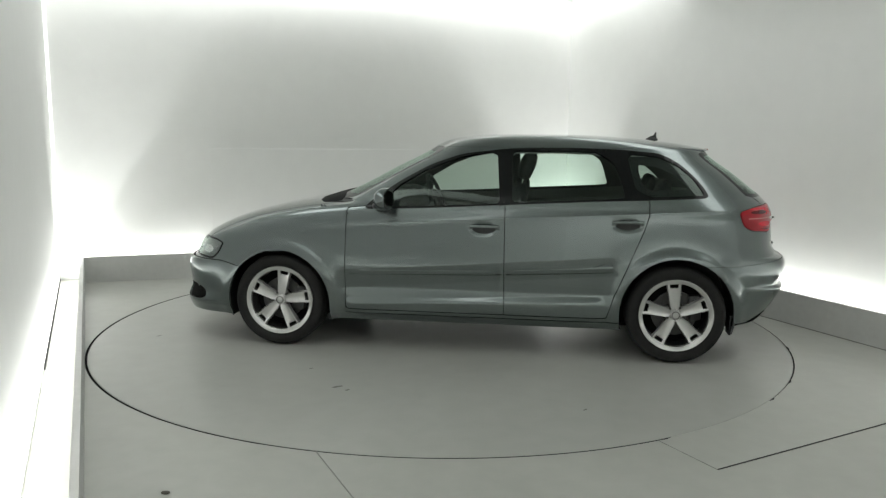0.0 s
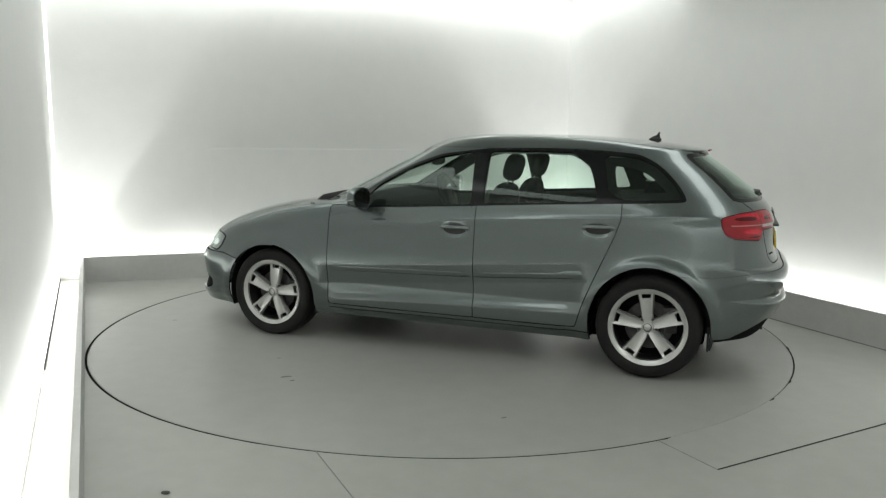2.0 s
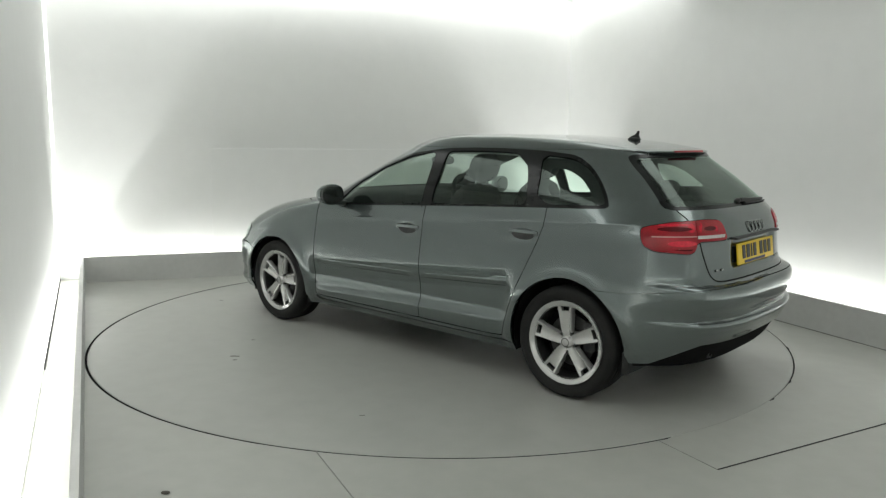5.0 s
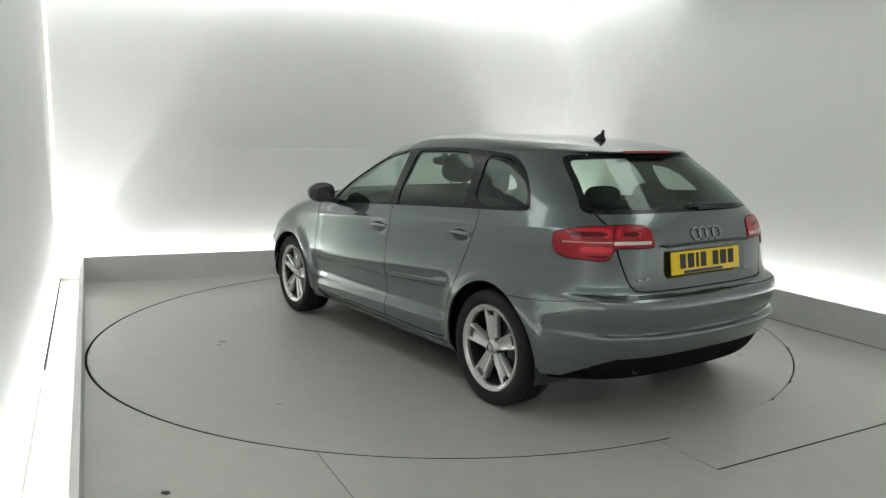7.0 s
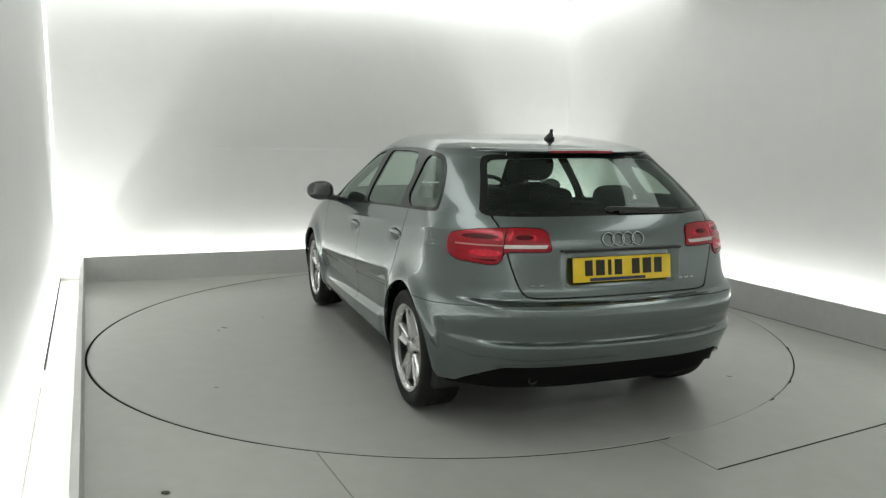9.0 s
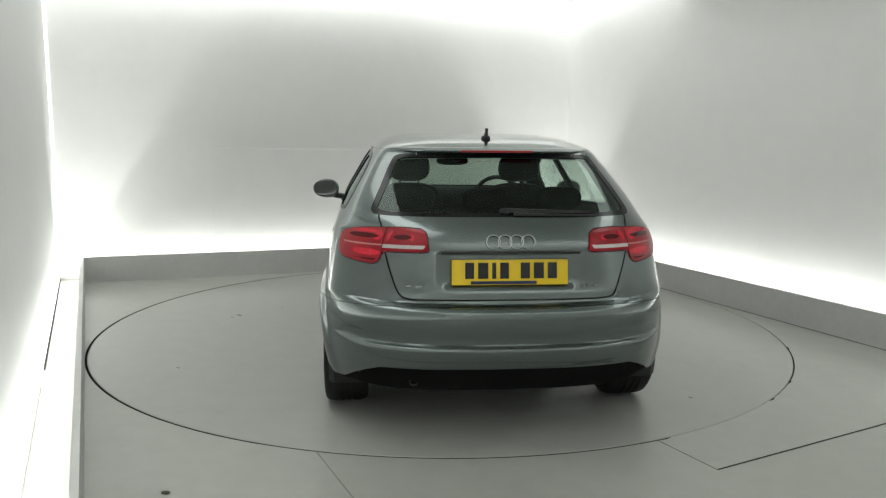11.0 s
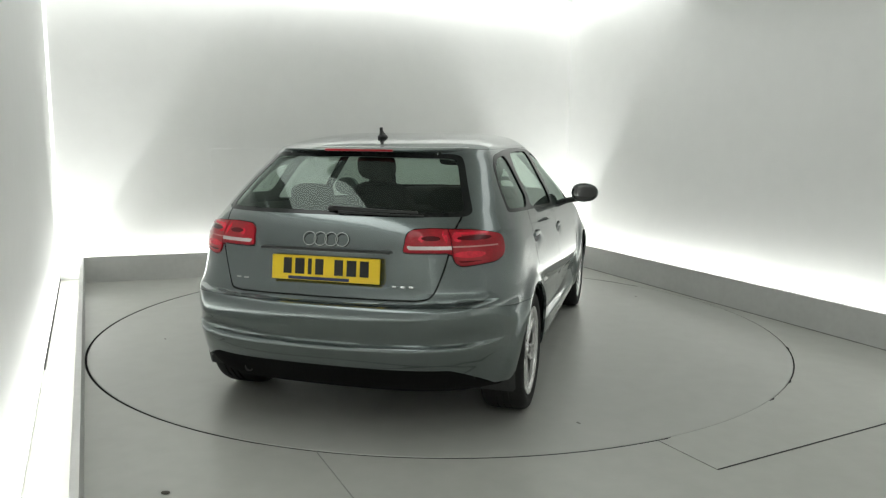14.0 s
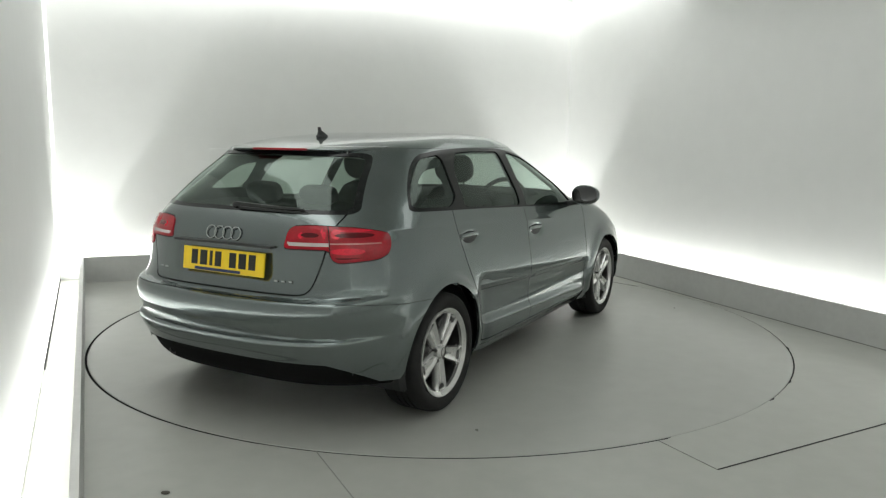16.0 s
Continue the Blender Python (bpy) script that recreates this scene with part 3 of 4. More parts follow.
def panel(name, v, f, material, parent, label="", both=False, flip=False, offset=0.0, thick=0.004, soft_edge=True):
    """A piece of the skin as a mesh with its own thickness."""
    v, f = clean(v, f)
    if flip:
        v, f = v * np.array([1, -1, 1]), f[:, ::-1]
    if both:
        v, f = mirrored(v, f)
    me = bpy.data.meshes.new(name)
    bm = bmesh.new()
    vs = [bm.verts.new(c) for c in v]
    for t in f:
        try:
            bm.faces.new([vs[i] for i in t])
        except ValueError:
            pass
    bmesh.ops.remove_doubles(bm, verts=bm.verts, dist=4e-4)
    bm.normal_update()
    if offset:
        for q in bm.verts:
            q.co += q.normal * offset
    if thick:
        rim = [e for e in bm.edges if e.is_boundary]
        deep = {}
        for e in rim:
            for q in e.verts:
                if q not in deep:
                    deep[q] = q.co - q.normal * thick
        low = {q: bm.verts.new(c) for q, c in deep.items()}
        for e in rim:
            lp = e.link_loops[0]
            a, b = lp.vert, lp.link_loop_next.vert
            bm.faces.new((b, a, low[a], low[b])).smooth = False
    bm.to_mesh(me)
    bm.free()
    me.materials.append(material)
    me.shade_smooth()
    me.set_sharp_from_angle(angle=radians(40))
    ob = new(name, me)
    ob.parent = parent
    if label:
        tagged(ob, label)
    return ob


SEAM = 0.0026
car = empty("car")
tagged(car, "grey-green metallic five-door hatchback car on a turntable", "car")


def bodywork():
    v, f = skin()
    full_v, full_f = v, f
    v, _, f = split(v, f, arches)
    # openings
    v, f_dlo, f = split(v, f, side_of(DLO))
    v, f_rear, f = split(v, f, rear_of(REAR_HOLE))
    v, f_screen, f = split(v, f, front_of(SCREEN))
    v, f_lamp, f = split(v, f, wider(lamp_of(LAMP), 0.005))
    v, f_head, f = split(v, f, side_of(HEADLAMP))

    def take(s, gap=SEAM):
        """Cut a panel out of what is left of the skin, with a seam round it."""
        nonlocal v, f
        v, mine, _ = split(v, f, wider(s, -gap))
        v, _, f = split(v, f, wider(s, gap))
        return mine

    tailgate = take(rear_of(TAILGATE), 0.0036)
    front_door = take(side_of(FRONT_DOOR))
    rear_door = take(side_of(REAR_DOOR))
    bumper = take(lambda q: np.where(q[:, 0] < -1.2, q[:, 2] - (0.655 - 0.030 * np.clip((q[:, 0] + 1.94) / 0.3, 0, 1)), 9.0), 0.0010)
    v, low, bumper = split(v, bumper, lambda q: q[:, 2] - (0.362 - 0.100 * np.clip((q[:, 0] + 1.93) / 0.20, 0, 1)))
    nose = take(lambda q: np.where(q[:, 0] > 1.3, np.maximum(q[:, 2] - 0.565, 0) + np.minimum(q[:, 2] - 0.565, 0) + 0.2 * np.maximum(1.70 - q[:, 0], 0), 9.0))
    v, fog, nose = split(v, nose, front_of(FOG))
    cowl = take(lambda q: np.where((q[:, 0] > 0.80) & (q[:, 2] > 0.94), np.maximum(np.maximum(0.964 - q[:, 2], q[:, 2] - 0.984), q[:, 1] - 0.71), 9.0))
    hood = take(lambda q: np.where((q[:, 0] > 0.9) & (q[:, 2] < 0.985), np.maximum(q[:, 1] - 0.69, 0.70 - q[:, 2]), 9.0))
    fender = take(lambda q: 0.8374 - q[:, 0] + np.where(q[:, 2] > 0.94, 9.0, 0), 0.0002)
    sill = take(lambda q: np.maximum(q[:, 2] - 0.242, np.abs(q[:, 0]) - 1.02))
    roof = take(lambda q: np.maximum(1.338 - q[:, 2], -9.0), 0.0006)

    P = M["paint"]
    panel("tailgate", v, tailgate, P, car, "grey-green tailgate with a raked rear window", both=True, thick=0.012)
    panel("rear_bumper", v, bumper, P, car, "smooth grey-green rear bumper", both=True, thick=0.012)
    v, _, low = split(v, low, lambda q: q[:, 2] - 0.225)
    panel("rear_valance", v, low, M["pit"], car, "black valance under the rear bumper", both=True, offset=-0.016, thick=0)
    panel("cowl", v, cowl, M["dark_trim"], car, "black cowl at the foot of the windscreen", both=True, thick=0.01)
    panel("front_bumper", v, nose, P, car, both=True, thick=0.012)
    panel("bonnet", v, hood, P, car, both=True, thick=0.012)
    panel("roof", v, roof, P, car, both=True, thick=0.004)
    for flip in (False, True):
        doors = [panel("front_door", v, front_door, P, car, flip=flip, thick=0.014),
                 panel("rear_door", v, rear_door, P, car, flip=flip, thick=0.014)]
        panel("front_wing", v, fender, P, car, flip=flip, thick=0.014)
        panel("fog_lamp_grille", v, fog, M["pit"], car, "black fog lamp grille", flip=flip, offset=-0.014, thick=0.0)
        panel("sill", v, sill, P, car, flip=flip, thick=0.012)
        panel("body_side", v, f, P, car, flip=flip, thick=0.014)
        side_windows(v, f_dlo, doors, flip)
        tail_lamp(v, f_lamp, flip)
        headlamp(v, f_head, flip)
        door_fittings(doors, flip)
    rear_window(v, f_rear)
    _, pane, frit = split_pair(v, f_screen, front_of(SCREEN), 0.03)
    panel("windscreen", _, pane, M["glass"], car, both=True, offset=-0.003, thick=0)
    panel("windscreen_frame", _, frit, M["gloss_black"], car, both=True, offset=-0.002, thick=0.004)
    lining(full_v, full_f)


def split_pair(v, f, s, border):
    v, mid, edge = split(v, f, wider(s, -border))
    return v, mid, edge


def side_windows(v, f, doors, flip):
    rest = f
    for nm, pts, holder in (("front_door_glass", PANE_FRONT, doors[0]), ("rear_door_glass", PANE_REAR, doors[1]), ("quarter_glass", PANE_QUARTER, car)):
        v, pane, rest = split(v, rest, side_of(pts))
        panel(nm, v, pane, M["glass"], holder, "clear tinted window glass", flip=flip, offset=-0.006, thick=0)
    # bright-edged black frame, split between the doors and the body
    v, a, b = split(v, rest, lambda q: -0.2085 - q[:, 0])
    v, b, c = split(v, b, lambda q: -0.995 - q[:, 0] + 0.28 * (q[:, 2] - 1.03))
    for piece, holder in ((a, doors[0]), (b, doors[1]), (c, car)):
        panel("window_frame", v, piece, M["gloss_black"], holder, "black window frame", flip=flip, offset=0.001, thick=0.012)


def rear_window(v, f):
    v, pane, edge = split(v, f, rear_of(REAR_PANE))
    panel("rear_window", v, pane, M["rear_glass"], car, "raked tinted rear window", both=True, offset=-0.003, thick=0)
    panel("rear_window_border", v, edge, M["gloss_black"], car, both=True, offset=-0.001, thick=0.006)


def tail_lamp(v, f, flip):
    v, f, _ = split(v, f, lamp_of(LAMP))
    # a dark joint parts the outer lamp on the wing from the inner lamp on the tailgate
    v, inner, outer = split(v, f, lambda q: round_corner(q) - 0.688)
    v, inner, _ = split(v, inner, lambda q: round_corner(q) - 0.682)
    lamp = panel("tail_lamp", v, outer, M["red_lens"], car, "red tail lamp wrapping round the rear corner", flip=flip, offset=0.005, thick=0.016)
    gate = panel("tailgate_lamp", v, inner, M["red_lens"], car, "red tail lamp on the tailgate with a clear band", flip=flip, offset=0.005, thick=0.016)
    # bands inside the lens
    for src, holder, lo, hi, m, lab in ((outer, lamp, 0.911, 0.917, "band_lens", "pale pink band"), (outer, lamp, 0.845, 0.852, "red_dark", "dark red band"),
                                        (outer, lamp, 0.940, 0.966, "red_dark", "dark red band"),
                                        (inner, gate, 0.902, 0.917, "clear_lens", "clear reversing light band"), (inner, gate, 0.940, 0.968, "red_dark", "dark red band")):
        w, a, _ = split(v, src, lambda q: q[:, 2] - hi)
        w, _, a = split(w, a, lambda q: q[:, 2] - lo)
        w, a, _ = split(w, a, wider(lamp_of(LAMP), -0.014))
        if m == "band_lens":
            w, a, _ = split(w, a, lambda q: round_corner(q) - 1.02)
        if hi - lo > 0.025:
            w, a, _ = split(w, a, lambda q: np.hypot((round_corner(q) - (0.85 if src is outer else 0.57)) / (0.13 if src is outer else 0.055), (q[:, 2] - 0.950) / 0.0105) - 1)
        panel("lamp_band", w, a, M[m], holder, lab, flip=flip, offset=0.0065, thick=0.003)
    # flat ellipses of brighter red laid on the lens
    for src, holder, u, wide, z, tall in ((outer, lamp, 0.728, 0.030, 0.955, 0.024), (outer, lamp, 0.84, 0.13, 0.970, 0.006), (outer, lamp, 0.80, 0.11, 0.880, 0.015), (inner, gate, 0.652, 0.016, 0.956, 0.026), (inner, gate, 0.515, 0.018, 0.948, 0.016)):
        w, a, _ = split(v, src, lambda q: np.hypot((round_corner(q) - u) / wide, (q[:, 2] - z) / tall) - 1)
        panel("lamp_patch", w, a, M["lamp_glint"], holder, "brighter red patch on the lens", flip=flip, offset=0.0062, thick=0.002)
    panel("lamp_bed", v, f, M["gloss_black"], lamp, flip=flip, offset=-0.012, thick=0)


def headlamp(v, f, flip):
    lamp = panel("headlamp", v, f, M["head_lens"], car, "clear headlamp with a bright reflector", flip=flip, offset=0.001, thick=0)
    panel("lamp_housing", v, f, M["lamp_dark"], lamp, flip=flip, offset=-0.018, thick=0)
    edge = side_of(HEADLAMP)
    _v, _, rim = split(v, f, wider(edge, -0.009))
    panel("lamp_rim", _v, rim, M["gloss_black"], lamp, "black rim round the lens", flip=flip, offset=0.002, thick=0.010)
    w, bowl, _ = split(v, f, lambda q: np.hypot((q[:, 0] - 1.838) / 2.0, q[:, 2] - 0.632) - 0.026)
    panel("reflector", w, bowl, M["lamp_inner"], lamp, "bright oval reflector", flip=flip, offset=-0.012, thick=0.004)
    # narrow reflector fin added for the light rear edge of the lens
    w, fin, _ = split(v, f, lambda q: np.hypot((q[:, 0] - 1.752 + 0.35 * (q[:, 2] - 0.63)) / 0.012, (q[:, 2] - 0.630) / 0.036) - 1)
    panel("reflector_fin", w, fin, M["lamp_inner"], lamp, "bright upright reflector fin", flip=flip, offset=-0.010, thick=0.004)


def lining(v, f):
    """The dark inner lining, seen through the windows and behind the seams."""
    v, _, f = split(v, f, wider(arches, 0.02))
    for pts, by in ((PANE_FRONT, 0.004), (PANE_REAR, -0.004), (PANE_QUARTER, -0.052)):
        v, _, f = split(v, f, wider(side_of(pts), by))
    v, _, f = split(v, f, wider(rear_of(REAR_PANE), 0.004))
    v, _, f = split(v, f, wider(front_of(SCREEN), -0.006))
    v, _, f = split(v, f, lambda q: q[:, 2] - np.where(np.abs(q[:, 0]) < 1.5, 0.26, 0.48))
    v, low, top = split(v, f, lambda q: q[:, 2] - 1.30)
    v, low, pillars = split(v, low, lambda q: q[:, 2] - np.clip(0.962 - 0.056 * q[:, 0], 0.9, 1.03))
    panel("cabin_lining", v, low, M["lining"], car, "grey cabin lining", both=True, offset=-0.022, thick=0)
    panel("pillar_lining", v, pillars, M["cabin"], car, "dark pillar lining", both=True, offset=-0.022, thick=0)
    panel("headlining", v, top, M["headlining"], car, "grey headlining", both=True, offset=-0.022, thick=0)


def door_fittings(doors, flip):
    s = -1 if flip else 1
    # handles, rub strips
    for d, (x, z) in zip(doors, HANDLES):
        y = float(HALF(z)) - 0.001
        bm = box(0.185, 0.014, 0.022, (x, s * (y - 0.001), z + 0.014), 0.006, 3)
        h = part("door_handle", bm, M["paint"], d, "body-coloured door handle", smooth=True)
        for dx in (-0.085, 0.085):
            part("handle_foot", box(0.028, 0.02, 0.030, (x + dx, s * (y - 0.008), z + 0.008), 0.006), M["paint"], h, smooth=True)
        # dark ellipse stands in for the shade in the dish below the handle
        bm = bmesh.new()
        bmesh.ops.create_uvsphere(bm, u_segments=24, v_segments=10, radius=1)
        bmesh.ops.scale(bm, vec=(0.080, 0.006, 0.032), verts=bm.verts)
        bmesh.ops.translate(bm, vec=(x, s * (y - 0.005), z - 0.006), verts=bm.verts)
        part("handle_shade", bm, M["dark_trim"], h, "dark ellipse standing in for shade in the handle dish", smooth=True)
    for d, x0, x1, z0, z1 in ((doors[0], 0.80, -0.195, 0.532, 0.555), (doors[1], -0.222, -0.955, 0.557, 0.597)):
        n = 14
        verts, faces = [], []
        for i in range(n + 1):
            k = i / n
            x, z = x0 + (x1 - x0) * k, z0 + (z1 - z0) * k
            taper = min(1, 14 * k, 14 * (1 - k)) * 0.5 + 0.5
            y = float(HALF(z)) - 0.17 * max(0.600 - 0.078 * (x + 0.05) - z, 0) - 0.008
            for dz, dy in ((-0.030, -0.02), (-0.0275, 0.0075 * taper), (0.0, 0.0085 * taper), (0.0270, 0.0085 * taper), (0.030, -0.02)):
                verts.append((x, s * (y + dy), z + dz))
            if i:
                for j in range(4):
                    a = (i - 1) * 5 + j
                    faces.append((a, a + 1, a + 6, a + 5) if s > 0 else (a, a + 5, a + 6, a + 1))
        faces += [(0, 1, 2, 3, 4), tuple(n * 5 + j for j in (4, 3, 2, 1, 0))]
        mesh_ob("rub_strip", verts, faces, M["paint"], d)


bodywork()

# ------------------------------------------------------------------ wheels


def build_wheel():
    """A wheel with its outer face towards +y, the axle through its centre."""
    w = empty("wheel", (0, 0, 0))
    tyre = [(0.224, 0.085), (0.236, 0.100), (0.252, 0.108), (0.272, 0.112), (0.289, 0.108), (0.300, 0.098), (0.3055, 0.080), (0.308, 0.055)]
    for y in (0.044, 0.012, -0.022):
        tyre += [(0.308, y), (0.302, y - 0.001), (0.302, y - 0.009), (0.308, y - 0.010)]
    tyre += [(0.308, -0.055), (0.3055, -0.080), (0.300, -0.098), (0.289, -0.108), (0.272, -0.112), (0.236, -0.100), (0.224, -0.085)]
    part("tyre", lathe(tyre, 72), M["rubber"], w, "black rubber tyre", smooth=True)
    rim = part("rim", lathe([(0.202, 0.075), (0.203, 0.092), (0.212, 0.097), (0.221, 0.104), (0.229, 0.105), (0.232, 0.098), (0.230, 0.085), (0.215, 0.075), (0.202, 0.075)], 72), M["alloy"], w, "five-spoke silver alloy rim", smooth=True)
    # the barrel is coloured dark for the shade between the spokes
    part("rim_barrel", lathe([(0.204, 0.078), (0.205, 0.0), (0.200, -0.09), (0.196, -0.09), (0.198, 0.0), (0.199, 0.078), (0.204, 0.078)], 72), M["steel"], rim, "inner barrel darkened for the shade between the spokes", smooth=True)
    # one broad spoke with a slot near the rim
    def spoke_mesh():
        bm = bmesh.new()
        rs = [0.035, 0.075, 0.115, 0.150, 0.172, 0.198, 0.2135]
        half = [0.029, 0.034, 0.039, 0.043, 0.046, 0.050, 0.060]
        dep = [0.078, 0.082, 0.085, 0.088, 0.089, 0.091, 0.094]
        slot = [0.0, 0.0, 0.0, 0.0, 0.024, 0.027, 0.0]
        rows = []
        for r, h, y, s in zip(rs, half, dep, slot):
            cols = []
            for k in (-1, -0.82, -0.45, 0.45, 0.82, 1):
                x = h * k
                if abs(k) == 0.45:
                    x = math.copysign(s if s else h * 0.42, k)
                cols.append((x, y - (0.012 if abs(k) == 1 else 0.0 if abs(k) > 0.5 else 0.009 * min(1, (0.22 - r) / 0.03)), math.sqrt(max(r * r - x * x, 0))))
            rows.append([bm.verts.new(c) for c in cols])
        for i in range(len(rs) - 1):
            for j in range(5):
                if j == 2 and i == 4:
                    continue
                bm.faces.new((rows[i][j], rows[i][j + 1], rows[i + 1][j + 1], rows[i + 1][j]))
        r = bmesh.ops.extrude_face_region(bm, geom=bm.faces[:])
        bmesh.ops.translate(bm, vec=(0, -0.026, 0), verts=[g for g in r["geom"] if isinstance(g, bmesh.types.BMVert)])
        bmesh.ops.recalc_face_normals(bm, faces=bm.faces)
        return bm
    first = part("spoke", spoke_mesh(), M["alloy"], rim, smooth=True)
    for k in range(1, 5):
        o = new("spoke", first.data)
        o.parent = rim
        o.matrix_basis = Matrix.Rotation(2 * math.pi * k / 5, 4, "Y")
    part("hub_cap", lathe([(0.0, 0.094), (0.024, 0.094), (0.030, 0.090), (0.036, 0.080), (0.036, 0.06)], 32), M["alloy"], rim, "round silver hub cap", smooth=True)
    part("hub_ring", lathe([(0.020, 0.0955), (0.0225, 0.0965), (0.025, 0.0955), (0.025, 0.092), (0.020, 0.092), (0.020, 0.0955)], 32), M["steel"], rim, smooth=True)
    bolt = None
    for k in range(5):
        a = 2 * math.pi * (k + 0.5) / 5
        m = Matrix.Translation((0.052 * math.sin(a), 0, 0.052 * math.cos(a)))
        if bolt is None:
            bolt = part("wheel_bolt", lathe([(0.0, 0.082), (0.008, 0.082), (0.0095, 0.078), (0.0095, 0.055)], 12), M["steel"], rim, at=m)
        else:
            o = new("wheel_bolt", bolt.data)
            o.parent, o.matrix_basis = rim, m
    part("hub_plate", lathe([(0.0, 0.066), (0.056, 0.066), (0.062, 0.055), (0.062, 0.0)], 32), M["alloy"], rim, smooth=True)
    part("brake_disc", lathe([(0.07, 0.022), (0.142, 0.022), (0.142, 0.0), (0.07, 0.0), (0.07, 0.022)], 48), M["steel"], w, "grey steel brake disc", smooth=True)
    part("brake_caliper", box(0.07, 0.07, 0.16, (-0.125, 0.02, 0.03), 0.015), M["dark_trim"], w, smooth=True)
    # black disc stands in for the deep shade behind the spokes
    part("wheel_shade_disc", lathe([(0.0, -0.03), (0.198, -0.03), (0.198, -0.04), (0.0, -0.04)], 48), M["pit"], w)
    return w


def wheels():
    first = build_wheel()
    tagged(first, "black tyre on a five-spoke silver alloy wheel")
    first.parent = car
    spin = {(1, 1): -9, (-1, 1): 5, (1, -1): 20, (-1, -1): 36}
    for sx in (1, -1):
        for sy in (1, -1):
            m = Matrix.Translation((sx * AXLE, sy * 0.747, 0.308)) @ Matrix.Rotation(0 if sy > 0 else math.pi, 4, "Z") @ Matrix.Rotation(radians(spin[sx, sy]), 4, "Y")
            if (sx, sy) == (1, 1):
                first.matrix_basis = m
            else:
                copy_thing(first, m)
    # wheel house liners and the underbody
    for sx in (1, -1):
        for sy in (1, -1):
            bm = lathe([(0.0, -0.30), (0.372, -0.30), (0.372, 0.06), (0.352, 0.085)], 56)
            bmesh.ops.delete(bm, geom=[q for q in bm.verts if q.co.z < -0.14], context="VERTS")
            bmesh.ops.transform(bm, matrix=Matrix.Translation((sx * AXLE, sy * 0.745, 0.303 if sx > 0 else 0.317)) @ Matrix.Rotation(0 if sy > 0 else math.pi, 4, "Z"), verts=bm.verts)
            part("wheel_house", bm, M["dark_trim"], car, "black wheel arch liner", smooth=True)


wheels()


def underbody():
    bm = box(3.40, 1.24, 0.14, (0.10, 0, 0.240), 0.03)
    pan = part("underbody", bm, M["pit"], car, "dark underbody")
    part("floor_pan", box(1.84, 1.54, 0.10, (0, 0, 0.245), 0.02), M["pit"], pan)
    for y, r in ((0.43, 0.021),):
        bm = lathe([(r, 0.0), (r, 0.185), (r - 0.004, 0.185), (r - 0.004, 0.0)], 24)
        bmesh.ops.transform(bm, matrix=Matrix.Translation((-1.738, y, 0.284)) @ Matrix.Rotation(radians(90), 4, "Z"), verts=bm.verts)
        part("exhaust_pipe", bm, M["steel"], car, "dark steel exhaust tailpipe", smooth=True)
    for s in (1, -1):
        part("mud_flap", box(0.012, 0.100, 0.125, (-1.625, s * 0.770, 0.252), 0.005), M["dark_trim"], car, "black rear mud flap")


underbody()

# ------------------------------------------------------------------ the car's fittings


def blob(sx, sy, sz, at, power=2.6, turn=None, seg=28):
    """A soft-cornered solid (superellipsoid)."""
    bm = bmesh.new()
    bmesh.ops.create_uvsphere(bm, u_segments=seg, v_segments=seg // 2, radius=1)
    for q in bm.verts:
        k = sum(abs(c) ** power for c in q.co) ** (-1 / power)
        q.co = Vector((q.co.x * k * sx / 2, q.co.y * k * sy / 2, q.co.z * k * sz / 2))
    if turn is not None:
        bmesh.ops.transform(bm, matrix=turn, verts=bm.verts)
    bmesh.ops.translate(bm, vec=at, verts=bm.verts)
    return bm


def ring(radius, tube, at, turn=None, n=40, k=10):
    prof = [(radius + tube * math.cos(2 * math.pi * j / k), tube * math.sin(2 * math.pi * j / k)) for j in range(k + 1)]
    bm = lathe(prof, n)
    if turn is not None:
        bmesh.ops.transform(bm, matrix=turn, verts=bm.verts)
    bmesh.ops.translate(bm, vec=at, verts=bm.verts)
    return bm


def door_mirrors():
    for s in (1, -1):
        bm = blob(0.125, 0.195, 0.142, (0, 0, 0), 2.5)
        for q in bm.verts:
            if q.co.x < -0.022:
                q.co.x = -0.022
            q.co.z *= 1.0 - 0.18 * max(0, s * q.co.y) / 0.11
        bmesh.ops.transform(bm, matrix=Matrix.Translation((0.545, s * 0.940, 1.008)) @ Matrix.Rotation(radians(-9 * s), 4, "Z"), verts=bm.verts)
        m = part("door_mirror", bm, M["paint"], car, "door mirror in a grey-green housing", smooth=True)
        bm = blob(0.010, 0.176, 0.122, (0, 0, 0), 2.7)
        bmesh.ops.transform(bm, matrix=Matrix.Translation((0.522, s * 0.941, 1.008)) @ Matrix.Rotation(radians(-9 * s), 4, "Z"), verts=bm.verts)
        part("mirror_glass", bm, M["mirror"], m, "mirror glass toned dark for its dim reflection", smooth=True)
        part("mirror_arm", blob(0.10, 0.20, 0.042, (0.590, s * 0.845, 0.950), 3.2, Matrix.Rotation(radians(10 * s), 4, "X")), M["dark_trim"], m, "black mirror arm", smooth=True)


def roof_aerial():
    a = part("roof_aerial", blob(0.085, 0.048, 0.030, (-1.198, 0, 1.397), 2.2), M["dark_trim"], car, "short black roof aerial", smooth=True)
    pts = [(-0.040, 0.0), (0.035, 0.0), (0.008, 0.016), (-0.016, 0.025), (-0.027, 0.046), (-0.036, 0.044), (-0.033, 0.024)]
    bm = prism(pts, 0.016, 0.003)
    bmesh.ops.transform(bm, matrix=Matrix.Translation((-1.193, 0.008, 1.403)) @ Matrix.Rotation(radians(90), 4, "X"), verts=bm.verts)
    part("aerial_fin", bm, M["dark_trim"], a, smooth=False)


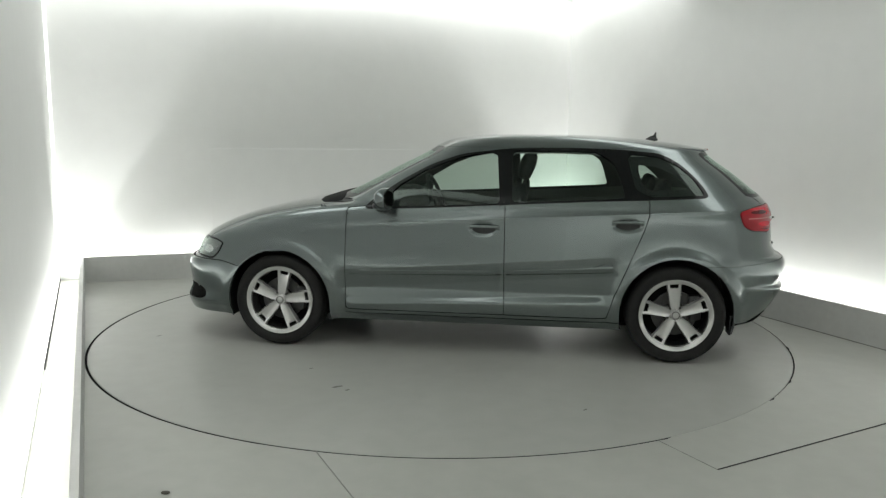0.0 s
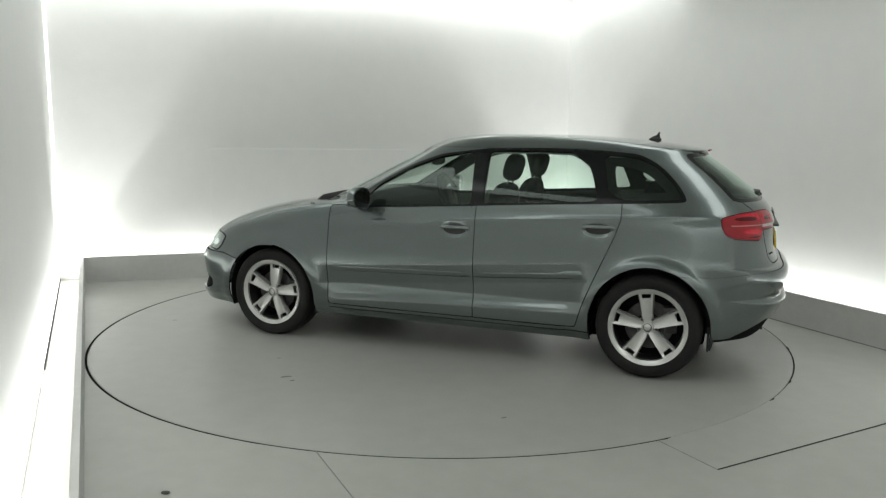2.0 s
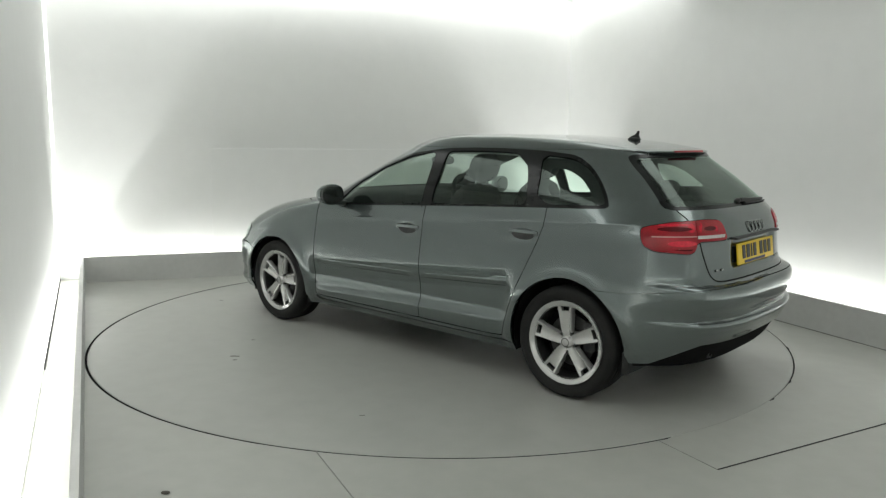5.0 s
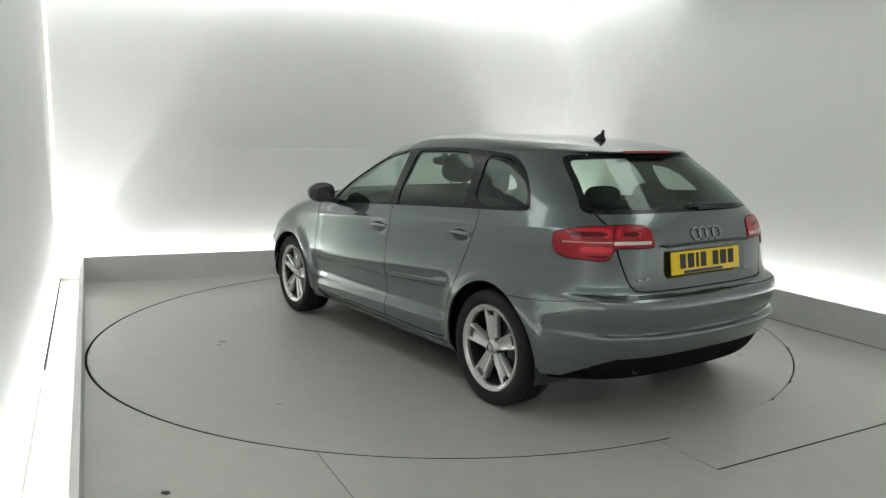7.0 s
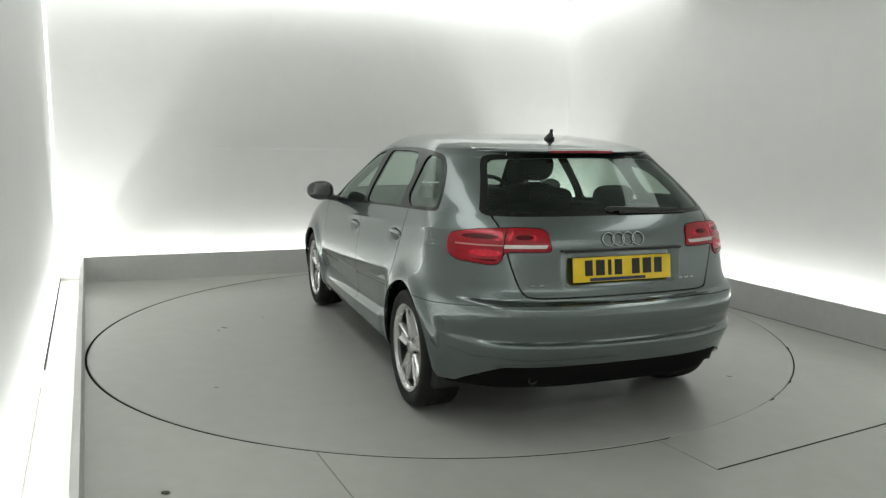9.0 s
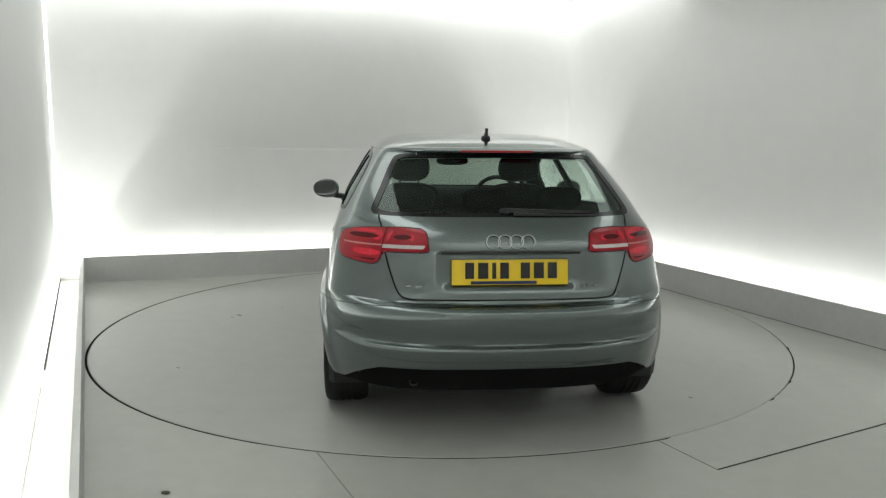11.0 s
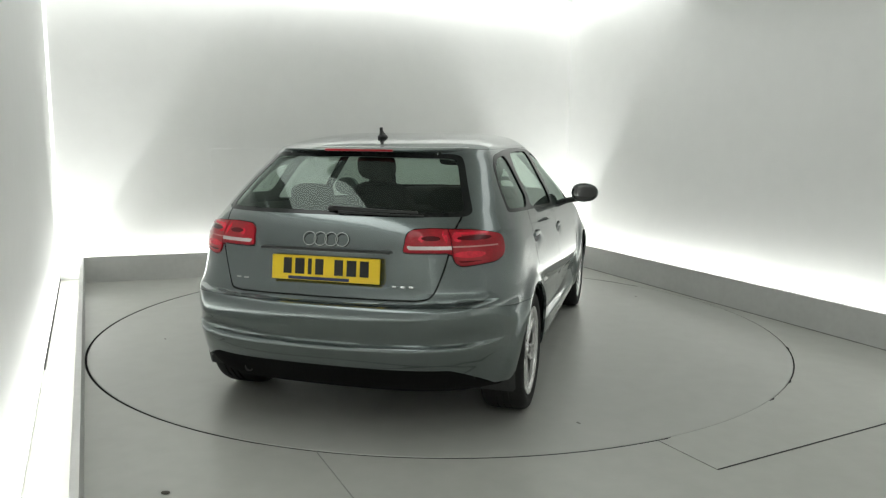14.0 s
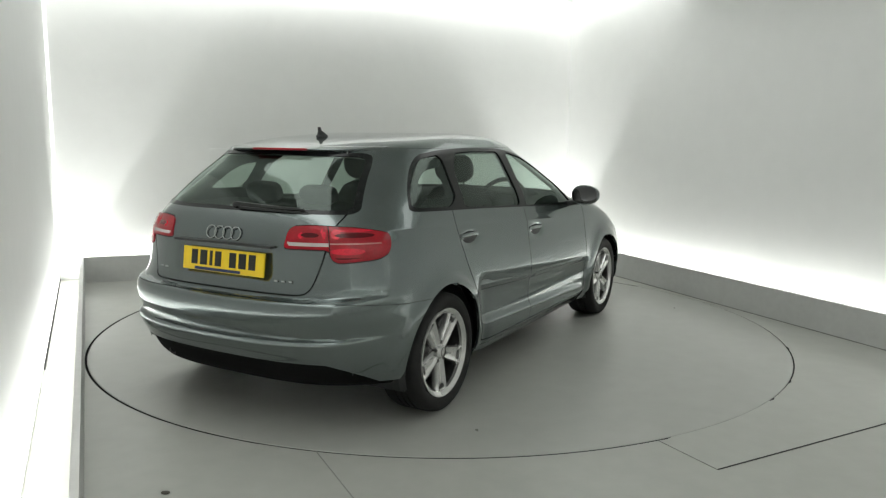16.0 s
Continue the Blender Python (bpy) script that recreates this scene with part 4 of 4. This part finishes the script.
def tail_x(y, z):
    """The rear skin's x at a half width and a height."""
    w, rl, rp = float(HALF(z)), float(R_LEN(z)), float(R_POW(z))
    return float(TAIL(z)) + rl - rl * (1 - (abs(y) / w) ** rp) ** (1 / rp)


def tail_fittings():
    # lip spoiler growing out of the roof, with the high brake lamp
    n, verts, faces = 40, [], []
    for i in range(n + 1):
        y = -0.51 + 1.02 * i / n
        e = abs(y) / 0.51
        out = 0.034 * (1 - e ** 4)
        back = tail_x(y, 1.334) - out
        verts += [(tail_x(y, 1.352) + 0.01, y, 1.351), (tail_x(y, 1.346), y, 1.3485), (tail_x(y, 1.338) - 0.002, y, 1.3415), (back + 0.003, y, 1.3375 - 0.1 * out), (back, y, 1.334 - 0.1 * out),
                  (back + 0.004, y, 1.328 - 0.1 * out), (tail_x(y, 1.322) + 0.012, y, 1.322)]
        if i:
            for j in range(6):
                a = (i - 1) * 7 + j
                faces.append((a, a + 7, a + 8, a + 1))
    faces += [tuple(range(7)), tuple(n * 7 + j for j in range(6, -1, -1))]
    sp = mesh_ob("roof_spoiler", verts, faces, M["paint"], car, "grey-green lip spoiler over the rear window")
    sp.data.set_sharp_from_angle(angle=radians(35))
    part("high_brake_lamp", box(0.014, 0.36, 0.011, (tail_x(0, 1.334) - 0.033, 0, 1.3315), 0.003), M["red_lens"], sp, "narrow red high brake lamp", smooth=True)
    # wiper
    x0 = tail_x(0, 1.07) - 0.008
    w = part("rear_wiper", blob(0.030, 0.050, 0.028, (x0, 0.010, 1.066), 2.2), M["dark_trim"], car, "black rear wiper at the foot of the window", smooth=True)
    for nm, y0, y1, z0, z1, t in (("wiper_arm", 0.0, -0.40, 1.070, 1.060, 0.020), ("wiper_blade", -0.03, -0.43, 1.054, 1.047, 0.012)):
        verts, faces = [], []
        for i in range(11):
            k = i / 10
            y, z = y0 + (y1 - y0) * k, z0 + (z1 - z0) * k
            x = tail_x(y, z) - 0.006
            h = t * (1 - 0.5 * k)
            verts += [(x, y, z - h / 2), (x - h, y, z - h / 2), (x - h, y, z + h / 2), (x, y, z + h / 2)]
            if i:
                for j in range(4):
                    a, b = (i - 1) * 4 + j, (i - 1) * 4 + (j + 1) % 4
                    faces.append((a, a + 4, b + 4, b))
        faces += [(0, 1, 2, 3), (43, 42, 41, 40)]
        mesh_ob(nm, verts, faces, M["dark_trim"], w, smooth=False)
    # number plate in its hollow, with bars for the characters
    px = -1.966
    tilt = Matrix.Translation((px, 0, 0.800)) @ Matrix.Rotation(radians(7), 4, "Y")
    pl = part("number_plate", box(0.010, 0.53, 0.114, (0, 0, 0), 0.004), M["plate_yellow"], car, "yellow rear number plate with dark bars", smooth=True, at=tilt)
    y = 0.205
    for k, wide in enumerate((0.040, 0.046, 0.018, 0.040, 0.0, 0.042, 0.046, 0.042)):
        if not wide:
            y -= 0.036
            continue
        part("plate_bar", box(0.004, wide, 0.072, (-0.0065, y - wide / 2, 0.008), 0.001, 1), M["plate_ink"], pl)
        y -= wide + 0.018
    part("plate_strip", box(0.004, 0.30, 0.014, (-0.0065, 0.03, -0.046), 0.001, 1), M["plate_blue"], pl, "dark strip under the bars")
    part("plate_backing", box(0.010, 0.47, 0.085, (0.009, 0, 0), 0.003), M["dark_trim"], pl)
    # dark bar stands in for the shadowed grip edge above the plate
    part("grip_shade_bar", box(0.034, 0.63, 0.013, (-1.965, 0, 0.889), 0.005), M["dark_trim"], car, "dark bar for the shadowed grip edge over the plate", smooth=True)
    # four plain rings and two small badges
    for k in range(4):
        y = 0.078 - 0.053 * k
        part("badge_ring", ring(0.0310, 0.0034, (tail_x(y, 0.937) - 0.005, y, 0.937), Matrix.Rotation(radians(90), 4, "Z") @ Matrix.Rotation(radians(14), 4, "X")), M["badge"], car, "chrome badge ring", smooth=True)
    for y0, n, wide in ((0.455, 2, 0.036), (-0.330, 3, 0.030)):
        for k in range(n):
            y = y0 - k * (wide + 0.008)
            part("badge_bar", box(0.004, wide * 0.75, 0.011, (tail_x(y, 0.735) - 0.003, y, 0.735), 0.002, 1), M["badge"], car, "small chrome badge bar")


def seat(at):
    x, y, z = at
    s = part("front_seat", blob(0.50, 0.50, 0.20, (x, y, z + 0.12), 3.2), M["cloth"], car, "dark cloth front seat", smooth=True)
    lean = Matrix.Rotation(radians(-16), 4, "Y")
    part("backrest", blob(0.15, 0.50, 0.66, (x - 0.30, y, z + 0.46), 3.4, lean), M["cloth"], s, smooth=True)
    part("headrest", blob(0.105, 0.265, 0.185, (x - 0.425, y, z + 0.885), 2.9, lean), M["cloth"], s, "dark padded headrest", smooth=True)
    for d in (-0.06, 0.06):
        bm = lathe([(0.0, -0.09), (0.006, -0.09), (0.006, 0.09), (0.0, 0.09)], 10)
        bmesh.ops.transform(bm, matrix=Matrix.Translation((x - 0.402, y + d, z + 0.79)) @ lean @ Matrix.Rotation(radians(90), 4, "X"), verts=bm.verts)
        part("headrest_post", bm, M["chrome"], s, smooth=True)


def cabin():
    for y in (0.36, -0.36):
        seat((0.10, y, 0.32))
    b = part("rear_seat", blob(0.48, 1.28, 0.18, (-0.78, 0, 0.46), 4.0), M["cloth"], car, "dark cloth rear bench seat", smooth=True)
    lean = Matrix.Rotation(radians(-20), 4, "Y")
    part("backrest", blob(0.16, 1.26, 0.60, (-1.10, 0, 0.745), 4.5, lean), M["cloth"], b, smooth=True)
    for y, h in ((0.40, 0.125), (0.0, 0.105), (-0.40, 0.125)):
        part("headrest", blob(0.09, 0.25, h, (-1.235, y, 1.075), 3.2, lean), M["cloth"], b, "low dark headrest", smooth=True)
    part("parcel_shelf", box(0.52, 1.16, 0.025, (-1.56, 0, 0.985), 0.01), M["cabin"], car, "dark parcel shelf", smooth=True)
    d = part("dashboard", blob(0.68, 1.42, 0.30, (0.80, 0, 0.855), 4.5), M["cabin"], car, "dark dashboard", smooth=True)
    part("instrument_hood", blob(0.20, 0.36, 0.10, (0.62, -0.36, 0.975), 2.8), M["cabin"], d, smooth=True)
    turn = Matrix.Rotation(radians(90 - 24), 4, "Z")
    tilt = Matrix.Rotation(radians(-66), 4, "Y") @ Matrix.Rotation(radians(90), 4, "X")
    sw = part("steering_wheel", ring(0.182, 0.016, (0.40, -0.36, 0.935), tilt), M["cabin"], car, "black steering wheel", smooth=True)
    part("wheel_boss", blob(0.06, 0.17, 0.13, (0.415, -0.36, 0.93), 2.6, Matrix.Rotation(radians(24), 4, "Y")), M["cabin"], sw, smooth=True)
    part("column", box(0.30, 0.06, 0.06, (0.56, -0.36, 0.88), 0.02, turn=Matrix.Rotation(radians(20), 4, "Y")), M["cabin"], sw)
    rv = part("rear_view_mirror", blob(0.045, 0.235, 0.066, (0.365, 0.0, 1.228), 3.2), M["cabin"], car, "black rear-view mirror", smooth=True)
    part("mirror_stalk", box(0.06, 0.025, 0.06, (0.385, 0, 1.262), 0.01), M["cabin"], rv)


door_mirrors()
roof_aerial()
tail_fittings()
cabin()


# ------------------------------------------------------------------ marks on the floor


def floor_marks():
    # panel joints in the painted floor
    for k, pts in enumerate((((-0.552, -2.385), (-0.336, -2.821), (-0.08, -3.33)), ((1.025, -2.224), (1.191, -2.535)), ((1.191, -2.535), (1.675, -2.278), (2.63, -1.77)))):
        verts, faces = [], []
        for i, (x, y) in enumerate(pts):
            a, b = Vector(pts[max(i - 1, 0)]), Vector(pts[min(i + 1, len(pts) - 1)])
            d = (b - a).normalized()
            n = Vector((-d.y, d.x)) * (0.0036 if k == 2 else 0.0022 if k == 0 else 0.0013)
            verts += [(x - n.x, y - n.y, 0.0005), (x - n.x, y - n.y, 0.0025), (x + n.x, y + n.y, 0.0025), (x + n.x, y + n.y, 0.0005)]
            if i:
                for j in range(3):
                    q = (i - 1) * 4 + j
                    faces.append((q, q + 1, q + 5, q + 4))
        tagged(mesh_ob("floor_joint", verts, faces, M["joint"] if k == 2 else M["joint_faint"], smooth=False), "dark joint between painted floor panels", "joint", kind="structure")
    tagged(part("dirt_crumb", blob(0.035, 0.022, 0.012, (-1.077, -2.798, 0.005), 2.2), M["dirt"], smooth=True), "small dark crumb of dirt on the floor", "dirt")
    # scuffs that turn with the table
    rnd = random.Random(4)
    for x, y, sx, sy in ((0.375, 1.56, 0.085, 0.035), (0.30, 1.60, 0.030, 0.020), (0.62, 1.25, 0.03, 0.012), (-1.0, 1.7, 0.04, 0.015), (1.5, -1.4, 0.05, 0.02), (1.9, 0.7, 0.035, 0.012), (-1.75, -1.2, 0.04, 0.02)):
        pts = []
        for k in range(14):
            a = 2 * math.pi * k / 14
            r = rnd.uniform(0.55, 1.0)
            pts.append((sx / 2 * r * math.cos(a), sy / 2 * r * math.sin(a)))
        bm = prism(pts, 0.0012)
        part("scuff_mark", bm, M["scuff"], table, "faint dark scuff mark", at=pose(x, y, 0.0002, 0, 0, rnd.uniform(0, 180)))


floor_marks()


def motions():
    rows_table, rows_car = [], []
    for t, deg in HEADING:
        turn = Matrix.Rotation(radians(deg), 4, "Z")
        rows_table.append((t, turn))
        rows_car.append((t, turn @ Matrix.Translation(CAR_SEAT)))
    walk(table, rows_table)
    walk(car, rows_car)


motions()
